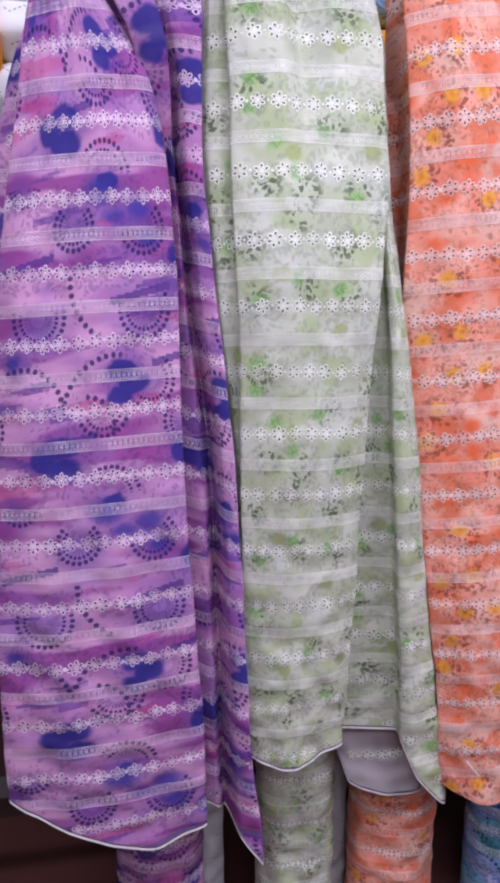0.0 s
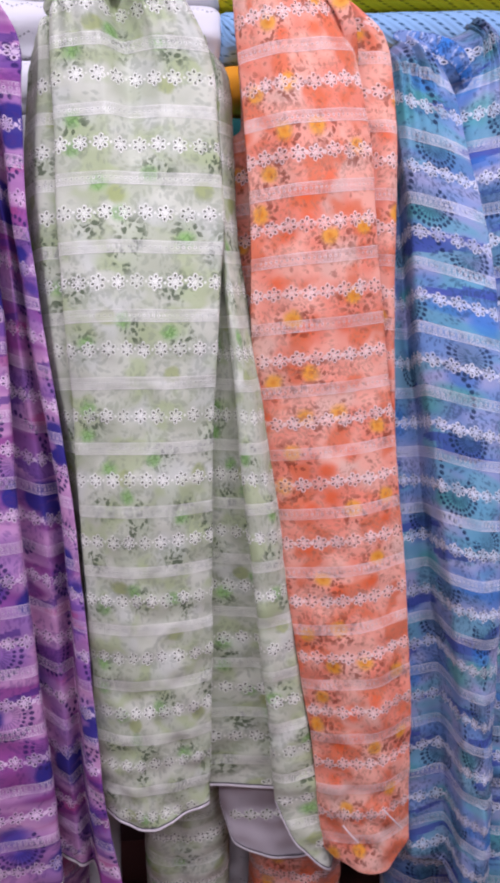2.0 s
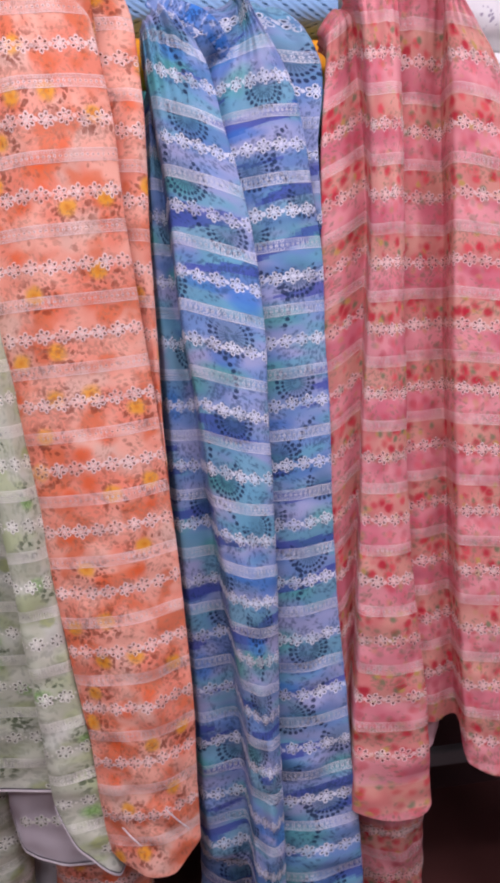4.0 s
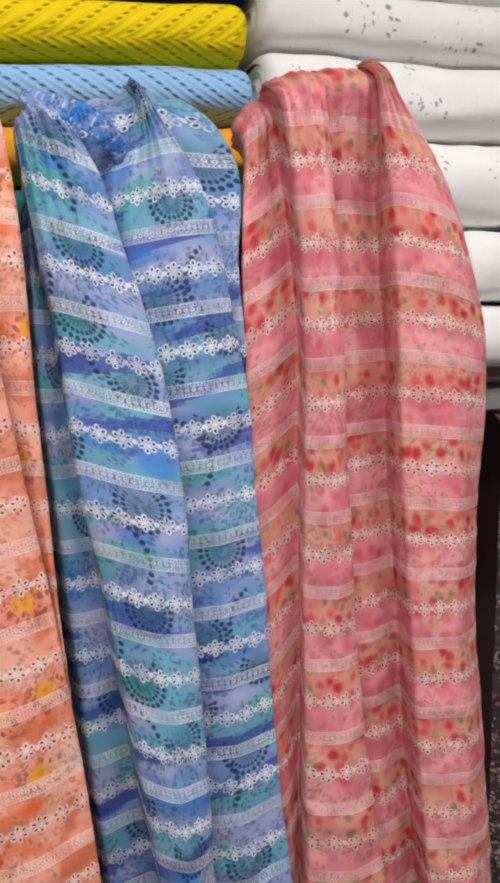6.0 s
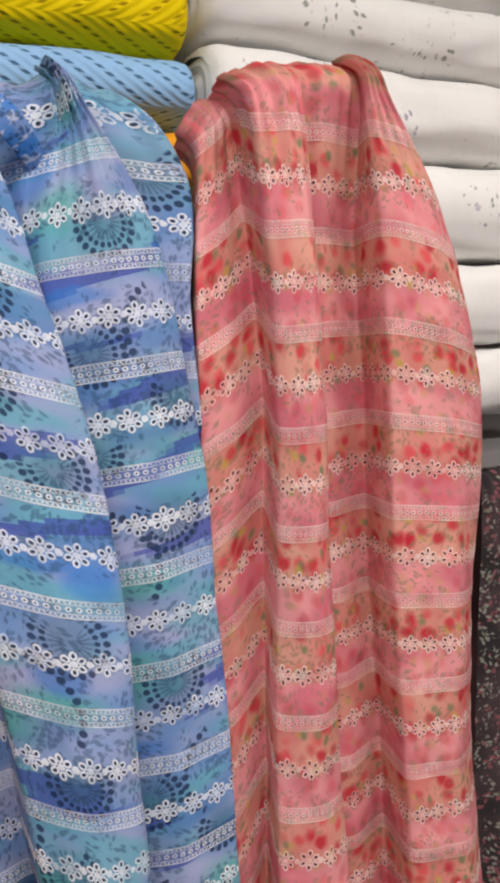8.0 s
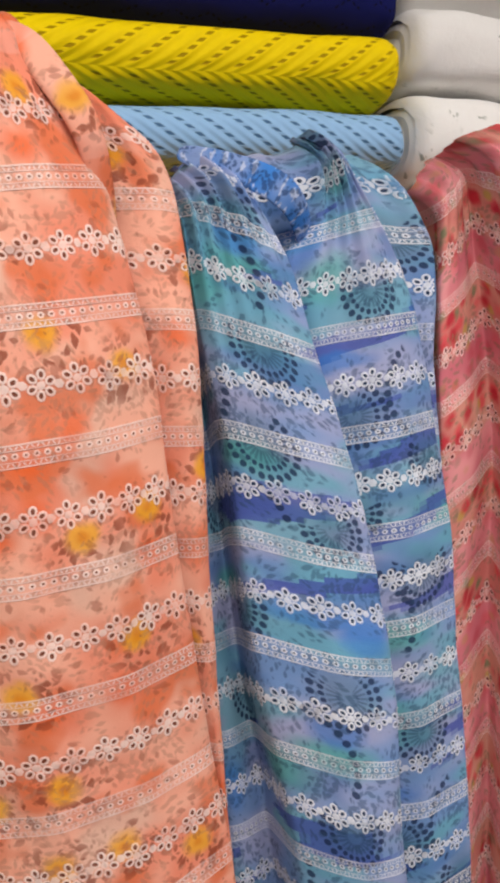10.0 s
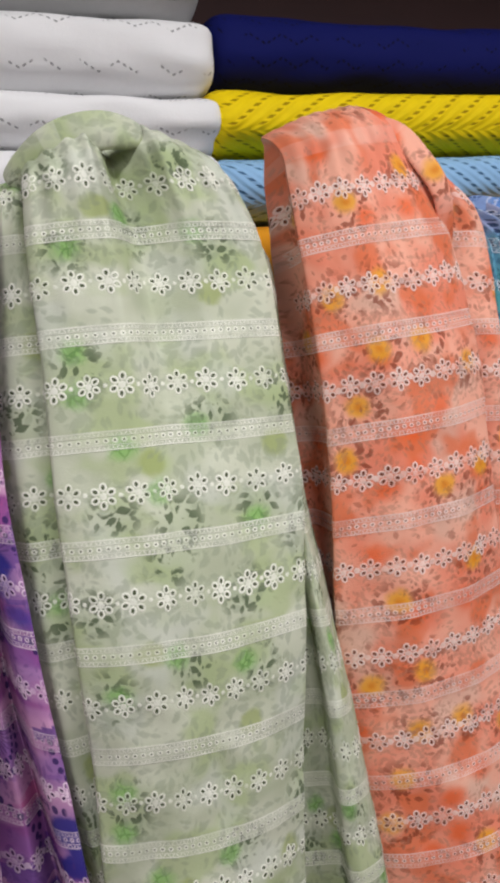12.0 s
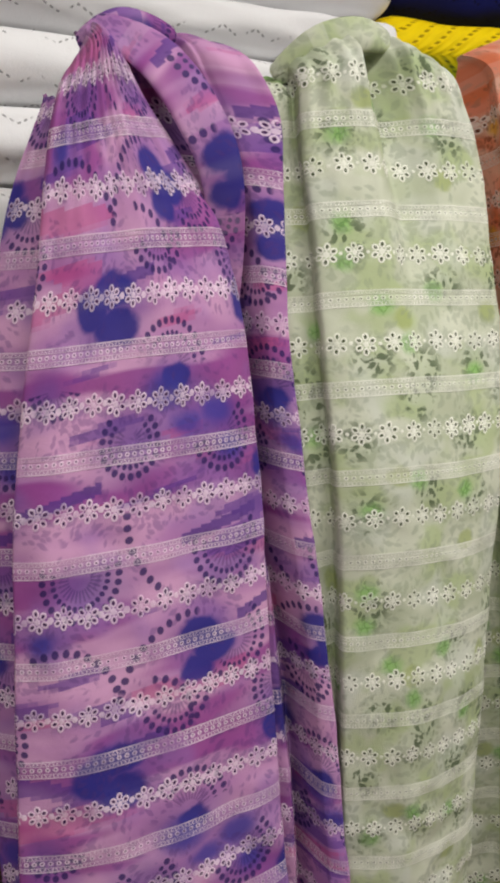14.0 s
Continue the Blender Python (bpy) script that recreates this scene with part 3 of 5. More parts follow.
class Drape:
    """A hanging cloth as a grid: columns along the folded width, rows from the top to the hem."""

    def __init__(self, lines, face, cols=22, rows=220, seed=1, ripple=0.0045, curl=0.06, bend=0.05, anchor=1, rise=0.024, gather=0.005):
        self.lines = lines
        n = len(lines)
        self.period_seed = seed
        fz = np.array(face[0::2], float)
        fy = np.array(face[1::2], float)
        o = np.argsort(fz)
        face_y = smooth1(np.interp(ZS, fz[o], fy[o]), 9)
        cx = np.array([smooth1(ln.at(ZS), 9) for ln in lines])
        cy = np.array([face_y + (np.interp(ZS, ln.dy[0::2], ln.dy[1::2]) if isinstance(ln.dy, tuple) else ln.dy) for ln in lines])
        cl = np.array([np.interp(ZS, ln.lift[0::2], ln.lift[1::2]) if isinstance(ln.lift, tuple) else np.full(len(ZS), ln.lift) for ln in lines])
        ct = np.array([ln.top + rise for ln in lines])
        ch = np.array([ln.hem for ln in lines])
        t = np.linspace(0, n - 1, (n - 1) * cols + 1)

        def spline(c):
            i = np.clip(t.astype(int), 0, n - 2)
            f = t - i
            p0, p1, p2, p3 = c[np.maximum(i - 1, 0)], c[i], c[i + 1], c[np.minimum(i + 2, n - 1)]
            sh = (-1,) + (1,) * (c.ndim - 1)
            f = f.reshape(sh)
            m1, m2 = (p2 - p0) * 0.3, (p3 - p1) * 0.3
            return (2 * f**3 - 3 * f**2 + 1) * p1 + (f**3 - 2 * f**2 + f) * m1 + (3 * f**2 - 2 * f**3) * p2 + (f**3 - f**2) * m2

        X, Y, LF, T, H = spline(cx), spline(cy), spline(cl), spline(ct), spline(ch)
        S = len(t)
        v = np.linspace(0, 1, rows)
        Z = T[:, None] + (H - T)[:, None] * v[None, :]
        self.X = np.array([np.interp(Z[i], ZS, X[i]) for i in range(S)])
        self.Y = np.array([np.interp(Z[i], ZS, Y[i]) for i in range(S)])
        LIFT = np.array([np.interp(Z[i], ZS, LF[i]) for i in range(S)])
        pick = [int(np.searchsorted(ZS, a)) for a in (1.6, 1.35, 1.1, 0.7)]
        steps = np.max([np.hypot(np.diff(X[:, m]), np.diff(Y[:, m])) for m in pick], axis=0) * 0.97
        U = np.concatenate([[0], np.cumsum(steps)])
        self.U = U
        # the cloth's own breadth is counted from the edge of its main face
        self.U0 = float(X[anchor * cols, pick[2]] - U[anchor * cols])
        d = T[:, None] - Z
        self.Y = self.Y + curl * np.clip(1 - d / bend, 0, 1) ** 2
        zz = Z.copy()
        # gathers that run down from the top and die away
        wave = np.array([math.sin(a * 2 * math.pi / 0.026 + 3 * noise.noise(Vector((a * 18, seed, 0)))) + 0.7 * noise.noise(Vector((a * 60, seed, 3))) for a in U])
        self.Y = self.Y + gather * wave[:, None] * np.exp(-d / 0.07)
        # soft vertical ripples and small creases across the cloth
        for i in range(S):
            for j in range(0, rows):
                p = Vector((U[i] * 14, zz[i, j] * 3.2, seed * 7.3))
                q = Vector((U[i] * 22 + 5, zz[i, j] * 26, seed * 3.1))
                low = 1 + 2.6 * max(0.0, min(1.0, 1.0 - zz[i, j]))
                self.X[i, j] += 0.0042 * noise.noise(Vector((U[i] * 7 + 2, zz[i, j] * 6.5, seed * 1.9)))
                self.Y[i, j] += ripple * noise.noise(p) * 1.8 + ripple * 0.6 * low * noise.noise(q)
        self.Z = Z
        self.V = Z - LIFT + 0.004 * np.sin(U[:, None] * 11 + seed) * np.ones((1, rows))
        self.rows, self.S = rows, S

    def mesh(self, name, material):
        S, R = self.S, self.rows
        verts = np.stack([self.X, self.Y, self.Z], -1).reshape(-1, 3)
        uvs = np.stack([np.repeat(self.U[:, None] + self.U0, R, 1), self.V], -1).reshape(-1, 2)
        i, j = np.meshgrid(np.arange(S - 1), np.arange(R - 1), indexing="ij")
        a = (i * R + j).ravel()
        faces = np.stack([a, a + 1, a + R + 1, a + R], -1).tolist()
        return mesh_of(name, verts.tolist(), faces, [material], uvs)

    def regular(self, du=0.004, dv=0.004):
        """The surface resampled over the cloth's own coordinates, for the embroidery."""
        self.du, self.dv = du, dv
        self.vmin, self.vmax = float(self.V.min()), float(self.V.max())
        vg = np.arange(self.vmin, self.vmax, dv)
        ug = np.arange(0, self.U[-1], du)
        cols = np.zeros((self.S, len(vg), 3))
        ok = np.zeros((self.S, len(vg)))
        for i in range(self.S):
            o = np.argsort(self.V[i])
            for c, A in enumerate((self.X, self.Y, self.Z)):
                cols[i, :, c] = np.interp(vg, self.V[i][o], A[i][o])
            ok[i] = (vg > self.V[i].min() + 0.006) & (vg < self.V[i].max() - 0.004)
        j = np.clip(np.searchsorted(self.U, ug, side="right") - 1, 0, self.S - 2)
        f = ((ug - self.U[j]) / np.maximum(self.U[j + 1] - self.U[j], 1e-6))[:, None, None]
        self.G = cols[j] * (1 - f) + cols[j + 1] * f
        self.OK = np.minimum(ok[j], ok[j + 1])
        gu = np.gradient(self.G, axis=0)
        gv = np.gradient(self.G, axis=1)
        nn = np.cross(gu, gv)
        nn /= np.maximum(np.linalg.norm(nn, axis=-1, keepdims=True), 1e-9)
        self.N = nn

    def place(self, u, v, lift):
        a = np.clip(u / self.du, 0, self.G.shape[0] - 1.001)
        b = np.clip((v - self.vmin) / self.dv, 0, self.G.shape[1] - 1.001)
        i, j = a.astype(int), b.astype(int)
        f, g = (a - i)[:, None], (b - j)[:, None]
        lerp = lambda A: A[i, j] * (1 - f) * (1 - g) + A[i + 1, j] * f * (1 - g) + A[i, j + 1] * (1 - f) * g + A[i + 1, j + 1] * f * g
        return lerp(self.G) + lerp(self.N) * np.asarray(lift).reshape(-1, 1)

    def alive(self, u, v):
        i = int(np.clip(u / self.du, 0, self.G.shape[0] - 1))
        j = int(np.clip((v - self.vmin) / self.dv, 0, self.G.shape[1] - 1))
        return self.OK[i, j] > 0.5 and 0.006 < u < self.U[-1] - 0.006 and self.vmin < v < self.vmax


def ring(n, r):
    a = np.arange(n) * 2 * np.pi / n
    return np.stack([np.cos(a) * r, np.sin(a) * r], -1)


def add_petal(V, L, F, M, cu, cv, ang, out, hole, seg=8, h=0.0007):
    """A stitched oval round an eyelet, its long axis along ang: (u, v), lift, faces and slots."""
    k = len(V)
    ca, sa = math.cos(ang), math.sin(ang)
    for (ra, rb), hh in ((out, h * 0.4), (((out[0] + hole[0]) * 0.52, (out[1] + hole[1]) * 0.52), h), (hole, h * 0.3)):
        for q in ring(seg, 1.0):
            a, b = q[0] * ra, q[1] * rb
            V.append((cu + a * ca - b * sa, cv + a * sa + b * ca))
            L.append(hh)
    for b in (0, seg):
        for i in range(seg):
            F.append((k + b + i, k + b + (i + 1) % seg, k + b + seg + (i + 1) % seg, k + b + seg + i))
            M.append(0)
    # closed face over the eyelet, its dark colour painted as the hole's shade
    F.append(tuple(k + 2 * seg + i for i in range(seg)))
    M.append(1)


def add_pad(V, L, F, M, cu, cv, r, rng, h=0.0009, seg=8):
    """A small raised pad of satin stitch with an uneven edge."""
    k = len(V)
    V.append((cu, cv))
    L.append(h)
    for q in ring(seg, r):
        e = rng.uniform(0.85, 1.12)
        V.append((cu + q[0] * e, cv + q[1] * e))
        L.append(h * 0.5)
    for i in range(seg):
        F.append((k, k + 1 + i, k + 1 + (i + 1) % seg))
        M.append(0)


def flowers(dr, vrow, rng, scale, gap, link=0.30):
    """One embroidered flower of six eyelets after another along a row, a stitched dot between each two."""
    u = rng.uniform(0.004, 0.02)
    while u < dr.U[-1]:
        V, L, F, M = [], [], [], []
        vv = vrow + rng.uniform(-0.0016, 0.0016)
        if dr.alive(u, vv):
            r = 0.0136 * scale * rng.uniform(0.93, 1.05)
            rot = math.pi / 2 + rng.uniform(-0.2, 0.2)
            for p in range(6):
                a = rot + p * 2 * math.pi / 6
                add_petal(V, L, F, M, u + math.cos(a) * r * 0.65, vv + math.sin(a) * r * 0.65, a, (r * 0.37, r * 0.31), (r * 0.20, r * 0.135))
            add_pad(V, L, F, M, u, vv, r * 0.30, rng)
            add_pad(V, L, F, M, u + gap * 0.5, vv + rng.uniform(-0.001, 0.001), r * link, rng, 0.0008, 6)
            yield V, L, F, M
        u += gap * rng.uniform(0.96, 1.04)


def lace_row(dr, vrow, rng, scale):
    V, L, F, M = [], [], [], []
    gap = 0.0092 * scale
    u = 0.006
    while u < dr.U[-1]:
        if dr.alive(u, vrow):
            add_petal(V, L, F, M, u, vrow, 0.0, (0.0034 * scale, 0.0030 * scale), (0.0013 * scale, 0.0011 * scale), 6, 0.0005)
            for s in (-1, 1):
                # short slanting stitches over and under the eyelets
                for e in (-0.25, 0.25):
                    k = len(V)
                    c, d = u + e * gap, vrow + s * 0.0068 * scale
                    w, hh, sl = 0.0009 * scale, 0.0013 * scale, 0.0009 * scale * (1 if e > 0 else -1)
                    for q in ((-w - sl, -hh), (w - sl, -hh), (w + sl, hh), (-w + sl, hh)):
                        V.append((c + q[0], d + q[1]))
                        L.append(0.0005)
                    F.append((k, k + 1, k + 2, k + 3))
                    M.append(0)
        u += gap
    # thin corded lines along the band
    for off, wd in ((0.0046, 0.0004), (-0.0046, 0.0004), (0.0092, 0.0007), (-0.0092, 0.0007)):
        us = np.arange(0.007, dr.U[-1] - 0.007, 0.004)
        prev = None
        for uu in us:
            if not dr.alive(uu, vrow + off * scale):
                prev = None
                continue
            k = len(V)
            V += [(uu, vrow + (off - wd) * scale), (uu, vrow + (off + wd) * scale)]
            L += [0.0006, 0.0006]
            if prev is not None:
                F.append((prev, k, k + 1, prev + 1))
                M.append(0)
            prev = k
    return V, L, F, M


def embroider(dr, thing, thread, shade, rows_at, scale=1.0, gap=0.0305, seed=3):
    dr.regular()
    rng = random.Random(seed)
    for kind, v in rows_at:
        sets = flowers(dr, v, rng, scale, gap, 0.19 if gap > 0.033 else 0.32) if kind == "flower" else [lace_row(dr, v, rng, scale)]
        nm = "embroidered_flower" if kind == "flower" else "lace_band"
        for V, L, F, M in sets:
            if not F:
                continue
            uv = np.array(V)
            pts = dr.place(uv[:, 0], uv[:, 1], L)
            uv[:, 0] += dr.U0
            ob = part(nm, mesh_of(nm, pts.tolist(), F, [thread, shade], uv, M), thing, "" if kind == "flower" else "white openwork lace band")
            if kind == "lace":
                tagged(ob, kind="stuff")


def hem_band(dr, thing, material, width=0.006, inset=0.0, name="hem"):
    """A narrow rolled strip along the lower edge."""
    V, F, UV = [], [], []
    S, R = dr.S, dr.rows
    X, Y, Z = dr.X[:, -1], dr.Y[:, -1], dr.Z[:, -1]
    prof = [(-0.001, 0.0), (-0.0022, 0.3), (-0.0022, 0.75), (0.001, 1.0), (0.003, 0.6), (0.002, 0.0)]
    for i in range(S):
        for dy, f in prof:
            V.append((X[i], Y[i] + dy - 0.0005, Z[i] + inset + width * (1 - f) - 0.002))
            UV.append((dr.U[i], f * width))
    n = len(prof)
    for i in range(S - 1):
        for k in range(n - 1):
            a = i * n + k
            F.append((a, a + 1, a + n + 1, a + n))
    part(name, mesh_of(name, V, F, [material], UV), thing, "dark stitched selvedge" if name == "selvedge" else "")


def rows_for(first, period, top, low):
    out = []
    k = -12
    while k < 24:
        z = first - k * period
        if low < z < top:
            out.append(("flower", z))
        zl = z - period / 2
        if low < zl < top:
            out.append(("lace", zl))
        k += 1
    return out


def build_drape(name, dr, cloth, thread, shade, rows_at, label, hem=True, seed=1, scale=1.0, gap=0.0305):
    thing = new(name)
    tagged(thing, label=label, category="fabric", group="draped display fabrics")
    part("cloth", dr.mesh("cloth", cloth), thing)
    embroider(dr, thing, thread, shade, rows_at, scale, gap, seed)
    if hem:
        hem_band(dr, thing, M_SELVEDGE_PALE, 0.007)
        hem_band(dr, thing, M_SELVEDGE_DARK, 0.0026, 0.0068, "selvedge")
    return thing


# ---- the room that closes the place ----
def build_room():
    x0, x1, y0, y1 = -2.6, 3.9, -2.6, 1.95
    tagged(box("floor", (x0 - 0.1, x1 + 0.1, y0 - 0.1, y1 + 0.1, FLOOR - 0.1, FLOOR), M_FLOOR, 0), label="dark reddish brown shop floor", category="floor", kind="structure")
    tagged(box("ceiling", (x0 - 0.1, x1 + 0.1, y0 - 0.1, y1 + 0.1, TOP, TOP + 0.1), M_WALL, 0), label="white painted ceiling", category="ceiling", kind="structure")
    for nm, d in (("wall_north", (x0, x1, y1, y1 + 0.1, FLOOR, TOP)), ("wall_south", (x0, x1, y0 - 0.1, y0, FLOOR, TOP)),
                  ("wall_west", (x0 - 0.1, x0, y0 - 0.1, y1 + 0.1, FLOOR, TOP)), ("wall_east", (x1, x1 + 0.1, y0 - 0.1, y1 + 0.1, FLOOR, TOP))):
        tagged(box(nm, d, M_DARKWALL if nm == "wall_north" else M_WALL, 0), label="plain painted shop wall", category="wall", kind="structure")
    # ceiling lamps
    for i, (lx, ly) in enumerate(((-0.9, 0.0), (0.6, 0.0), (2.1, 0.0), (-0.2, -1.6), (1.6, -1.6))):
        lamp = tagged(new("ceiling_light"), label="white fluorescent ceiling panel light", category="lamp", group="ceiling lights")
        lamp.location = (lx, ly, TOP)
        part_bm("housing", box_bm(-0.62, 0.62, -0.16, 0.16, -0.05, -0.002), M_METAL, lamp)
        data = bpy.data.lights.new("lamp", "AREA")
        data.shape, data.size, data.size_y = "RECTANGLE", 1.2, 0.28
        data.energy, data.color = LAMP_WATTS, LAMP_COLOR
        ob = new("lamp", data)
        ob.parent = lamp
        ob.location = (0, 0, -0.06)


# ---- bolts of cloth lying in stacks ----
def bolt_mesh(name, length, high, deep, material, seed, sag=0.004, square=3.2, wob=0.004):
    V, F, UV = [], [], []
    n, segs = 48, 90
    rng = random.Random(seed)
    ph = rng.uniform(0, 6)
    xs = []
    for i in range(segs + 1):
        f = i / segs
        xs.append(f)
    # rounded ends: extra rings
    rings = [(0.0, 0.76), (0.003, 0.87), (0.010, 0.945), (0.019, 0.985)] + [(0.03 + (length - 0.06) * f, 1.0) for f in xs] + [(length - 0.019, 0.985), (length - 0.010, 0.945), (length - 0.003, 0.87), (length, 0.76)]
    for (x, k) in rings:
        arc = 0.0
        last = None
        for j in range(n + 1):
            a = 2 * math.pi * j / n - math.pi / 2
            c, s = math.cos(a), math.sin(a)
            ex = 2 / square
            yy = math.copysign(abs(c) ** ex, c) * deep / 2 * k
            zz = math.copysign(abs(s) ** ex, s) * high / 2 * k
            b = 1 + 0.05 * noise.noise(Vector((x * 4 + seed, a * 1.3, ph))) * (0.5 + 0.5 * k)
            lump = wob * noise.noise(Vector((x * 11 + seed * 2, a * 2.2, ph + 4)))
            zz = zz * b + lump * s - sag * math.sin(math.pi * x / length) * (1 if s > 0 else 0.3)
            yy = yy * b + lump * c
            if last is not None:
                arc += math.hypot(yy - last[0], zz - last[1])
            last = (yy, zz)
            V.append((x, -yy, zz + high / 2))
            UV.append((x + seed * 0.37, arc))
    m = n + 1
    for i in range(len(rings) - 1):
        for j in range(n):
            a = i * m + j
            F.append((a, a + m, a + m + 1, a + 1))
    return mesh_of(name, V, F, [material], UV)


def end_mesh(name, high, deep, layers, material, core, seed, square=3.2):
    """The folded layers seen at a bolt's end, with the board core."""
    V, F, S = [], [], []
    n = 32
    prof = []
    for l in range(layers + 1):
        f = 0.80 * (1 - l / (layers + 0.6))
        prof.append((f, 0.0035 if l % 2 else 0.0))
    for f, dx in prof:
        for j in range(n):
            a = 2 * math.pi * j / n
            c, s = math.cos(a), math.sin(a)
            ex = 2 / square
            V.append((-dx, math.copysign(abs(c) ** ex, c) * deep / 2 * f, math.copysign(abs(s) ** ex, s) * high / 2 * f + high / 2))
    for l in range(layers):
        for j in range(n):
            a, b = l * n + j, l * n + (j + 1) % n
            F.append((a, b, b + n, a + n))
            S.append(0)
    F.append(tuple(layers * n + j for j in range(n)))
    S.append(1)
    uv = [(v[1], v[2]) for v in V]
    return mesh_of(name, V, F, [material, core], uv, S, False)


def build_bolt(label, length, high, deep, material, x, y, z, tilt=0.0, seed=1, square=3.2, group="stacked fabric bolts", wob=0.004):
    thing = tagged(new("fabric_bolt"), label=label, category="fabric bolt", group=group)
    thing.matrix_world = pose(x, y, z, 0, -tilt, 0)
    part("cloth", bolt_mesh("cloth", length, high, deep, material, seed, square=square, wob=wob), thing)
    for nm, xx, turn in (("end_fold", 0.0, 0), ("end_fold", length, 180)):
        e = part(nm, end_mesh(nm, high * 0.96, deep * 0.96, 5, material, M_CORE, seed, square), thing)
        e.matrix_basis = pose(xx + (0.004 if turn == 0 else -0.004), 0, 0, 0, 0, turn)
    return thing


def fold_tube(name, path, wide, thick, material, thing, origin=(0.0, 0.0), seed=1, taper=0.35):
    """A soft gathered fold of cloth along a path, broad and flat, narrowing to its ends."""
    pts = np.array(path, float)
    n = len(pts)
    seg, rim = 36, 22
    V, F, UV = [], [], []
    prev = None
    arc = 0.0
    for i in range(seg + 1):
        t = i / seg * (n - 1)
        a = min(int(t), n - 2)
        f = t - a
        p0, p1, p2, p3 = pts[max(a - 1, 0)], pts[a], pts[a + 1], pts[min(a + 2, n - 1)]
        m1, m2 = (p2 - p0) * 0.5, (p3 - p1) * 0.5
        c = (2 * f**3 - 3 * f**2 + 1) * p1 + (f**3 - 2 * f**2 + f) * m1 + (3 * f**2 - 2 * f**3) * p2 + (f**3 - f**2) * m2
        d = (6 * f**2 - 6 * f) * p1 + (3 * f**2 - 4 * f + 1) * m1 + (6 * f - 6 * f**2) * p2 + (3 * f**2 - 2 * f) * m2
        d /= max(np.linalg.norm(d), 1e-9)
        side = np.cross(d, (0, 1.0, 0))
        side /= max(np.linalg.norm(side), 1e-9)
        out = np.cross(side, d)
        if prev is not None:
            arc += float(np.linalg.norm(c - prev))
        prev = c
        e = math.sin(math.pi * i / seg) ** 0.5 * (1 - taper) + taper
        for j in range(rim + 1):
            g = 2 * math.pi * j / rim
            crease = 1 + 0.16 * math.cos(3 * g + seed + t) + 0.12 * noise.noise(Vector((math.cos(g) * 2 + seed, math.sin(g) * 2, t * 2.1)))
            q = c + side * (wide * e * math.cos(g)) + out * (thick * e * math.sin(g) * crease)
            V.append(tuple(q))
            UV.append((origin[0] + wide * math.cos(g), origin[1] - arc))
    m = rim + 1
    for i in range(seg):
        for j in range(rim):
            k = i * m + j
            F.append((k, k + 1, k + m + 1, k + m))
    F.append(tuple(range(rim)))
    F.append(tuple(seg * m + j for j in range(rim)))
    return part(name, mesh_of(name, V, F, [material], UV), thing)


# ---- standing rolls ----
def roll_mesh(name, r, z0, z1, material, seed):
    V, F, UV = [], [], []
    n, segs = 40, 60
    for i in range(segs + 1):
        z = z0 + (z1 - z0) * i / segs
        for j in range(n + 1):
            a = 2 * math.pi * (j % n) / n
            k = r * (1 + 0.05 * noise.noise(Vector((math.cos(a) * 1.5 + seed, math.sin(a) * 1.5, z * 5))) + 0.025 * noise.noise(Vector((math.cos(a) * 4, math.sin(a) * 4 + seed, z * 34))))
            V.append((k * math.cos(a), k * math.sin(a) * 0.85, z))
            UV.append((r * 2 * math.pi * j / n, z))
    m = n + 1
    for i in range(segs):
        for j in range(n):
            a = i * m + j
            F.append((a, a + 1, a + m + 1, a + m))
    F.append(tuple(segs * m + j for j in range(n)))
    return mesh_of(name, V, F, [material], UV)


def build_roll(label, x, y, r, z1, material, thread, shade, seed, first=0.1):
    """A roll standing on end: its wound cloth as one closed sheet, embroidered rows, and the paper tube inside."""
    turn = [Line([2.0, x + r * math.sin(a), -0.4, x + r * math.sin(a)], -0.85 * r * math.cos(a), z1 - 0.024, FLOOR + 0.004) for a in np.linspace(-math.pi, math.pi, 17)]
    dr = Drape(turn, (2.0, y, -0.4, y), cols=6, rows=130, seed=seed, ripple=0.006, curl=0.0, anchor=8)
    thing = tagged(new("fabric_roll"), label=label, category="fabric roll", group="standing fabric rolls")
    part("cloth", dr.mesh("cloth", material), thing)
    if thread:
        embroider(dr, thing, thread, shade, rows_for(first, 0.109, 0.42, -0.1), 1.0, 0.0245, seed)
    bm = bmesh.new()
    bmesh.ops.create_cone(bm, cap_ends=True, segments=24, radius1=0.025, radius2=0.025, depth=z1 - FLOOR)
    bmesh.ops.translate(bm, vec=(x, y, (z1 + FLOOR) / 2 + 0.012), verts=bm.verts)
    part_bm("paper_tube", bm, M_CORE, thing, "brown paper tube")
    return thing

# ---- materials of the setting ----
def simple(name, rgb, rough=0.6, var=0.15, scale=6.0, metal=0.0):
    k = Mat(name, rough)
    v = k.objco()
    n = k.noise(v, scale, 5)[0]
    fine = k.noise(v, scale * 30, 3)[0]
    k.color(k.mix(n, tuple(c * (1 - var) for c in rgb), tuple(min(1, c * (1 + var)) for c in rgb)))
    k.bump(fine, 0.15, 0.002)
    k.b.inputs["Metallic"].default_value = metal
    return k.m


